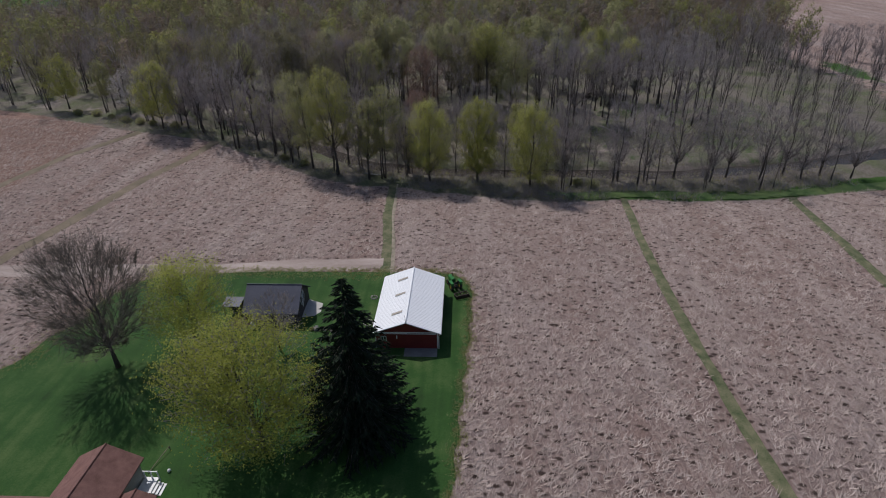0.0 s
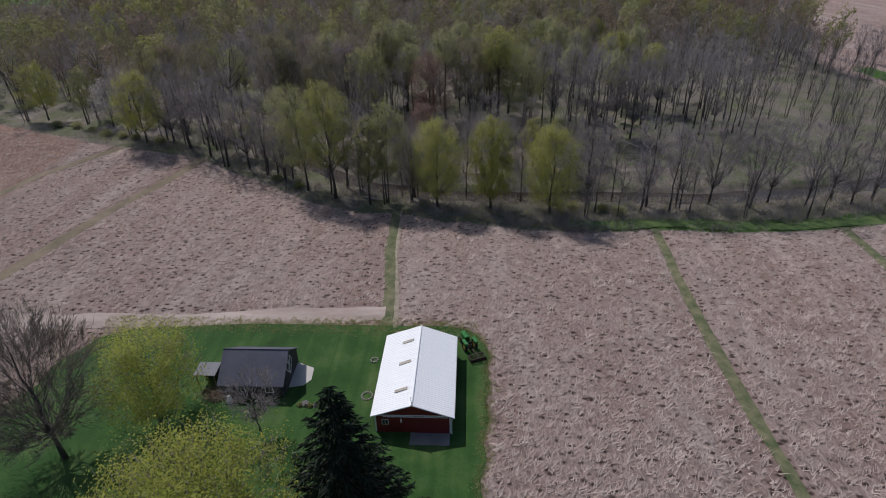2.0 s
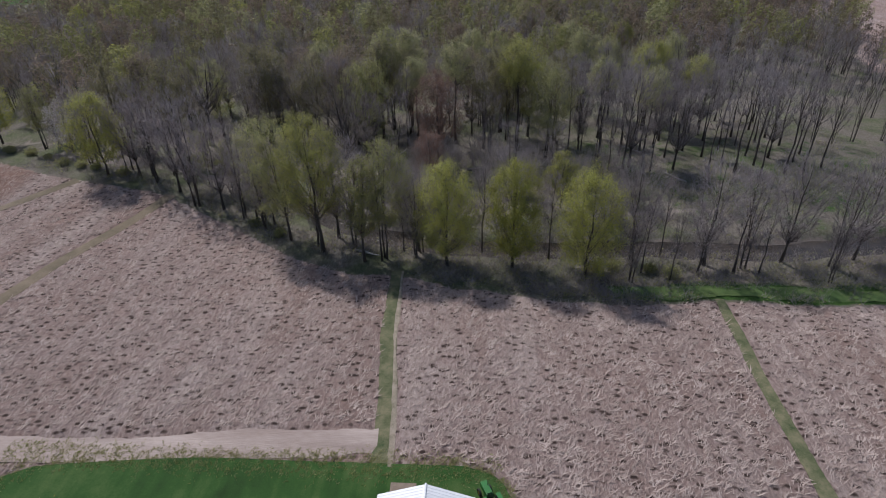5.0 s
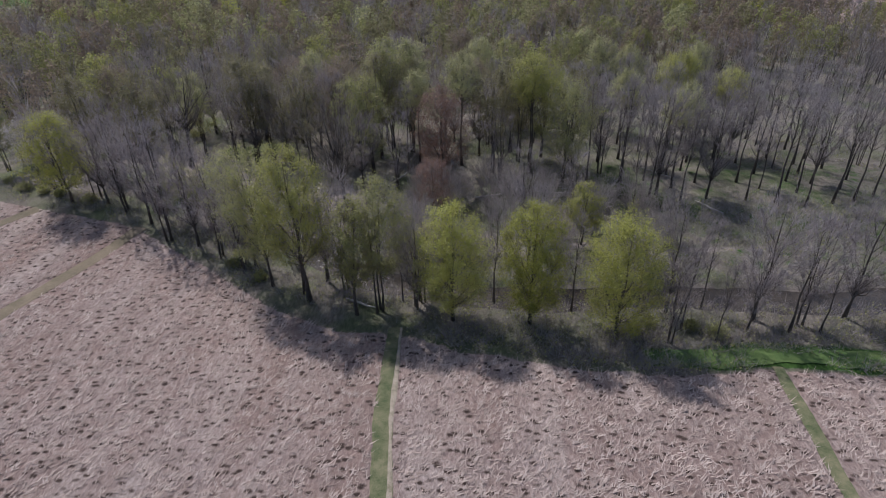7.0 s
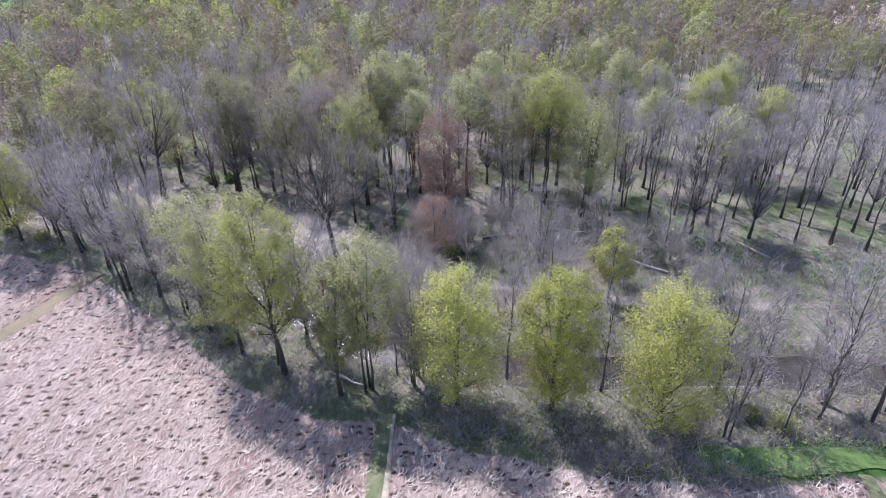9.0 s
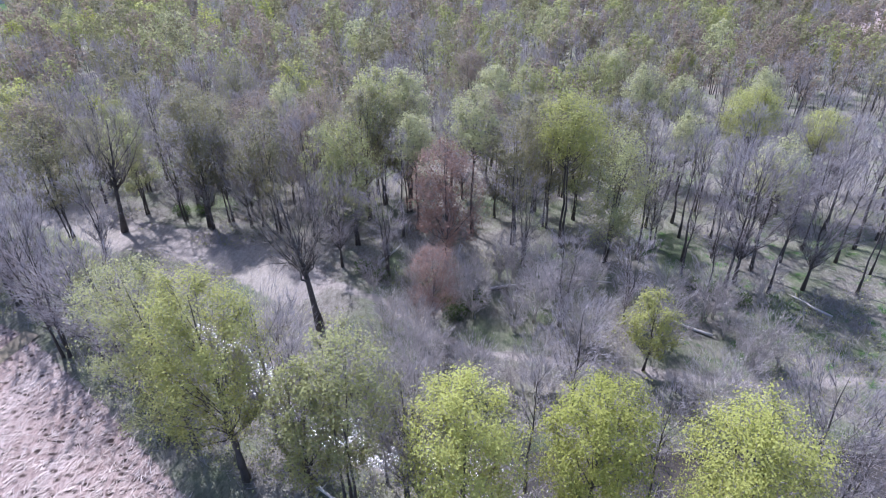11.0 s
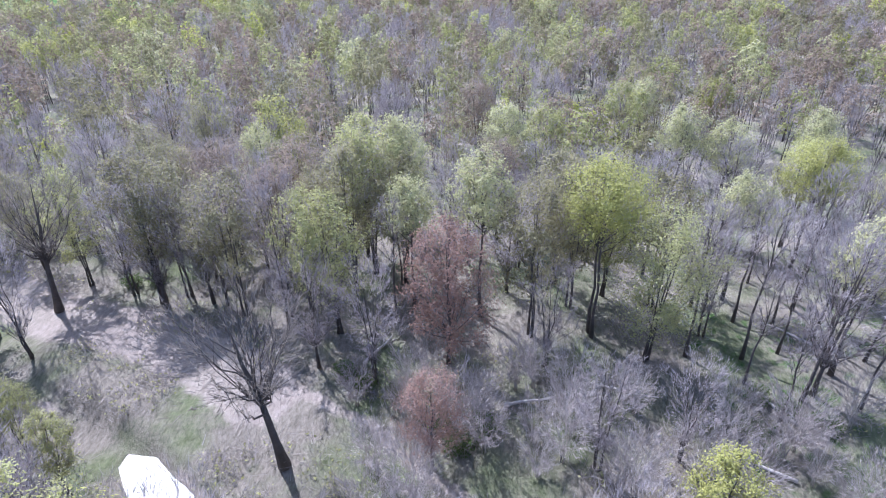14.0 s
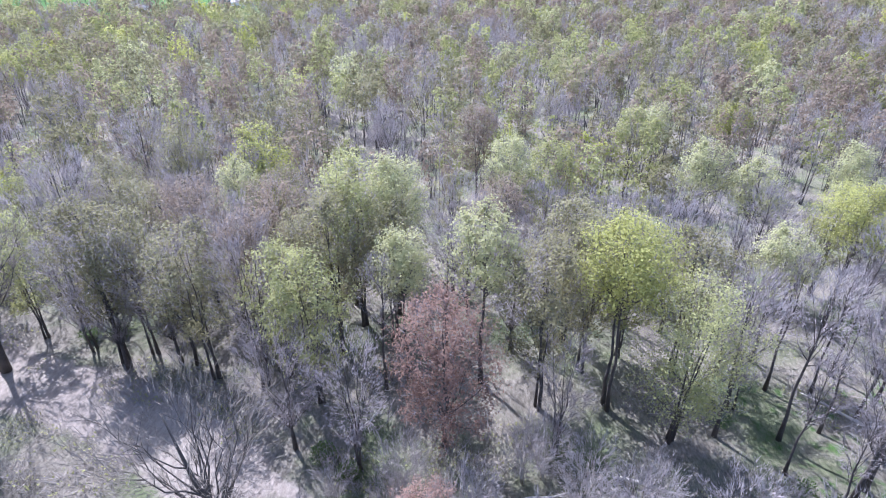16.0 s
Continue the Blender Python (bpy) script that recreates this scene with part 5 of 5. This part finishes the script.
def stone_ring(x, y, radius):
    ob = thing("planter_ring", at_ground(x, y, 0, 1, 0), "ring of pale stones on the lawn", "planter", "stone rings")
    me = Shape().tube([(0, 0, 0), (0.02, 0, 0.16), (0, 0, 0.24)], [0.15, 0.14, 0.06], 6).mesh("stone", STONE)
    n = max(6, int(radius * 2 * math.pi / 0.32))
    for k in range(n):
        p = new("stone", me)
        p.parent = ob
        p.location = (radius * math.cos(k * 6.283 / n), radius * math.sin(k * 6.283 / n), 0)
        p.rotation_euler = (0, 0, k * 1.3)


stone_ring(-11.5, 62.5, 0.45)
stone_ring(-11.4, 56.0, 0.65)


def shrub(x, y, size, kind, label, seed):
    r = np.random.RandomState(seed)
    s = Shape()
    n = 260 if size < 1 else 700
    p = unit(r.normal(size=(n, 3))) * r.uniform(0.3, 1, (n, 1)) * size * (1, 1, 0.7) + (0, 0, size * 0.55)
    s.many(slivers(r, p * (0.3, 0.3, 0.1), p * (0.75, 0.75, 0.95), 0.02), 3, 0)
    s.many(sprays(r, p, 0.13), 3, 1)
    ob = part("shrub", s, [TWIG_PALE, LEAF[kind]])
    ob.matrix_world = at_ground(x, y)
    tagged(ob, label, "shrub", "garden shrubs")


for k in range(9):
    shrub(-19.2 + 0.62 * k, 54.3 + 0.15 * math.sin(k * 2.1), 0.36 + 0.08 * math.sin(k * 1.7), ("green", "white")[k % 2], "low flowering shrub in a garden row", 90 + k)
ob = thing("garden_statue", at_ground(-27.8, 54.6, 0, 1, 0), "small white garden ornament beside the shed", "ornament")
part("figure", Shape().tube([(0, 0, 0), (0, 0, 0.3), (0.03, 0, 0.7), (0, 0, 1.0), (0, 0, 1.1)], [0.42, 0.38, 0.26, 0.2, 0.05], 10), WHITE, ob, smooth=True)


# ---------------------------------------------------------------- tractor with harrow
def wheel(name, parent, x, y, radius, width):
    s = Shape()
    prof = [(-width / 2, radius * 0.55), (-width / 2, radius * 0.93), (-width / 4, radius), (width / 4, radius), (width / 2, radius * 0.93), (width / 2, radius * 0.55)]
    n = 20
    pts = [(x + o, y + r * math.cos(k * 2 * math.pi / n), radius + r * math.sin(k * 2 * math.pi / n)) for k in range(n) for o, r in prof]
    s.add(pts, [(k * 6 + j, k * 6 + j + 1, ((k + 1) % n) * 6 + j + 1, ((k + 1) % n) * 6 + j) for k in range(n) for j in range(5)])
    tyre = part(name, s, RUBBER, parent)
    rim = Shape().tube([(x - width * 0.3, y, radius), (x, y, radius), (x + width * 0.3, y, radius)], [radius * 0.56, radius * 0.5, radius * 0.56], 16)
    part("rim", rim, YELLOW_PAINT, tyre, "yellow rim")


def tractor():
    ob = thing("tractor", pose(0.75, 65.7, float(level(0.75, 65.7)) + 0.02, 0, 0, 24), "old green farm tractor parked at the lawn's corner", "tractor")
    hood = Shape().box(-0.33, 0.33, 0.2, 1.75, 0.75, 1.35).box(-0.27, 0.27, 0.25, 1.7, 1.35, 1.45)
    part("hood", hood, GREEN_PAINT, ob)
    part("grille", Shape().box(-0.3, 0.3, 1.751, 1.8, 0.78, 1.3), IRON, ob)
    part("chassis", Shape().box(-0.22, 0.22, -1.0, 1.6, 0.45, 0.75), IRON, ob)
    for x in (-0.72, 0.72):
        wheel("rear_wheel", ob, x, -0.55, 0.72, 0.36)
        part("fender", Shape().box(x - 0.22, x + 0.22, -1.05, -0.05, 1.42, 1.5).box(x - 0.22, x + 0.22, -1.15, -1.05, 1.0, 1.5), GREEN_PAINT, ob)
        wheel("front_wheel", ob, x * 0.8, 1.35, 0.4, 0.22)
    seat = part("seat", Shape().box(-0.25, 0.25, -0.75, -0.35, 1.05, 1.15), RUBBER, ob)
    part("seat_back", Shape().box(-0.25, 0.25, -0.83, -0.75, 1.05, 1.45), RUBBER, seat)
    part("steering_column", Shape().tube([(0, 0.2, 1.2), (0, -0.05, 1.5)], [0.03, 0.03], 6), IRON, ob)
    part("steering_wheel", Shape().tube([(0.2 * math.cos(a), -0.05 + 0.16 * math.sin(a), 1.52 + 0.1 * math.sin(a)) for a in np.linspace(0, 6.283, 13)], [0.02] * 13, 5), RUBBER, ob)
    part("exhaust", Shape().tube([(0.2, 1.1, 1.4), (0.2, 1.1, 2.05)], [0.04, 0.04], 8), IRON, ob)
    h = thing("disc_harrow", pose(1.75, 63.5, float(level(1.75, 63.5)), 0, 0, 24), "rusty black disc harrow hitched behind the tractor", "harrow")
    part("frame", Shape().box(-1.1, 1.1, -0.06, 0.06, 0.55, 0.65).box(-1.1, 1.1, -0.96, -0.86, 0.55, 0.65).box(-0.06, 0.06, -0.95, 1.0, 0.57, 0.66).box(-1.1, -1.0, -0.95, 0, 0.56, 0.64).box(1.0, 1.1, -0.95, 0, 0.56, 0.64), IRON, h)
    disc = Shape().tube([(-0.03, 0, 0), (0.0, 0, 0), (0.04, 0, 0)], [0.1, 0.28, 0.29], 12).mesh("disc", IRON)
    for row, y in enumerate((0.0, -0.9)):
        for k in range(9):
            d = new("disc", disc)
            d.parent, d.location, d.rotation_euler = h, (-1.0 + k * 0.25, y, 0.28), (0, 0, 0.3 if row else -0.3)


tractor()


# ---------------------------------------------------------------- farmhouse at the start
house, HHX, HHY = gable_house("house", "low farmhouse with a rust-brown shingle roof", "house", -36.3, -30.4, 12.0, 29.1, 2.9, 4.6, SIDING, SHINGLE, 0.4, "y")
part("chimney", Shape().box(-3.2, -2.5, -0.4, 0.3, 3.9, 5.6), STONE, house)
for y in (-1.6, 1.2):
    w = part("window", Shape().box(HHX + 0.003, HHX + 0.05, y, y + 1.0, 0.9, 2.0), WHITE, house)
    part("pane", Shape().box(HHX + 0.051, HHX + 0.06, y + 0.08, y + 0.92, 0.98, 1.92), GLASS_DARK, w)
wing, _, _ = gable_house("house_wing", "low side wing with a rust-brown shingle roof", "house", -30.05, -27.0, 16.0, 25.2, 2.4, 3.2, SIDING, SHINGLE, 0.25, "y")
wing2, _, _ = gable_house("house_wing", "low side wing with a rust-brown shingle roof", "house", -46.0, -36.75, 16.0, 24.6, 2.5, 3.6, SIDING, SHINGLE, 0.3, "x")


def porch():
    ob = thing("porch", pose(-28.9, 28.0, 0), "white wooden back steps with a railing by the farmhouse", "porch")
    part("deck", Shape().box(-1.3, 0.2, -1.3, 0.9, 0.45, 0.55), WHITE, ob)
    for k in range(3):
        part("step", Shape().box(0.2 + 0.3 * k, 0.5 + 0.3 * k, -0.9, 0.5, 0.36 - 0.15 * k, 0.42 - 0.15 * k), WHITE, ob)
        part("post", Shape().box(-1.25 + 0.7 * k, -1.15 + 0.7 * k, 0.8, 0.9, -0.05, 1.4), WHITE, ob)
    part("rail", Shape().box(-1.3, 0.25, 0.8, 0.9, 1.4, 1.48), WHITE, ob)


porch()
ob = thing("clothes_pole", at_ground(-29.9, 31.2, 0, 1, 0), "long pale pole lying slantwise above the lawn", "pole")
part("shaft", Shape().tube([(-0.5, -1.5, 0.1), (0.3, 1.7, 0.5)], [0.05, 0.04], 6), WOOD, ob)
part("foot", Shape().tube([(0.3, 1.7, 0.55), (0.3, 1.7, -0.05)], [0.04, 0.05], 6), WOOD, ob)
ob = thing("garden_ball", at_ground(-28.3, 30.0, 0, 1, 0), "small white ball on the lawn", "ball")
part("ball", Shape().tube([(0, 0, 0.0), (0, 0, 0.06), (0, 0, 0.2), (0, 0, 0.34), (0, 0, 0.4)], [0.02, 0.14, 0.2, 0.14, 0.02], 12), WHITE, ob, smooth=True)

# ---------------------------------------------------------------- far houses past the wood
for x, y, w, d, mat in [(-346, 514, 16, 9, WHITE), (-322, 540, 12, 8, SIDING), (-372, 545, 14, 9, WHITE), (-236, 662, 18, 10, WHITE), (-212, 676, 12, 9, WHITE), (-262, 690, 15, 9, SIDING), (-300, 600, 12, 9, WHITE), (-410, 560, 16, 9, SIDING)]:
    far, fx, fy = gable_house("house", "distant pale house beyond the wood", "house", x - w / 2, x + w / 2, y - d / 2, y + d / 2, 3.2, 6.0, mat, SLATE)
    for k in (-0.5, 0.0, 0.5):
        part("window", Shape().box(k * fx - 0.5, k * fx + 0.5, -fy - 0.05, -fy - 0.003, 1.0, 2.2), GLASS_DARK, far)

for k, (x, y) in enumerate([(-115, 155), (-108, 153), (-102, 150.5), (-96, 147), (-91, 146), (-87, 145), (-79, 142.5), (-37, 119.5), (-43, 123.5), (31, 109.5), (28, 111), (22, 111)]):
    shrub(x, y, 1.5 + 0.3 * math.sin(k * 2.3), "green", "dense green bush at the field edge", 130 + k)
for k, (x, y, size) in enumerate([(-8.0, 140.4, 1.9), (-5.8, 142.6, 2.1), (-9.6, 143.2, 1.5), (-22.5, 150.5, 1.6), (-19.5, 148.5, 1.4), (26.5, 150.2, 1.8), (29.5, 148.6, 1.6), (32.5, 146.4, 1.7), (-60.0, 168.5, 1.8), (-56.5, 169.5, 1.5)]):
    shrub(x, y, size, "bush", "dense deep green bush on the woodland floor", 160 + k)
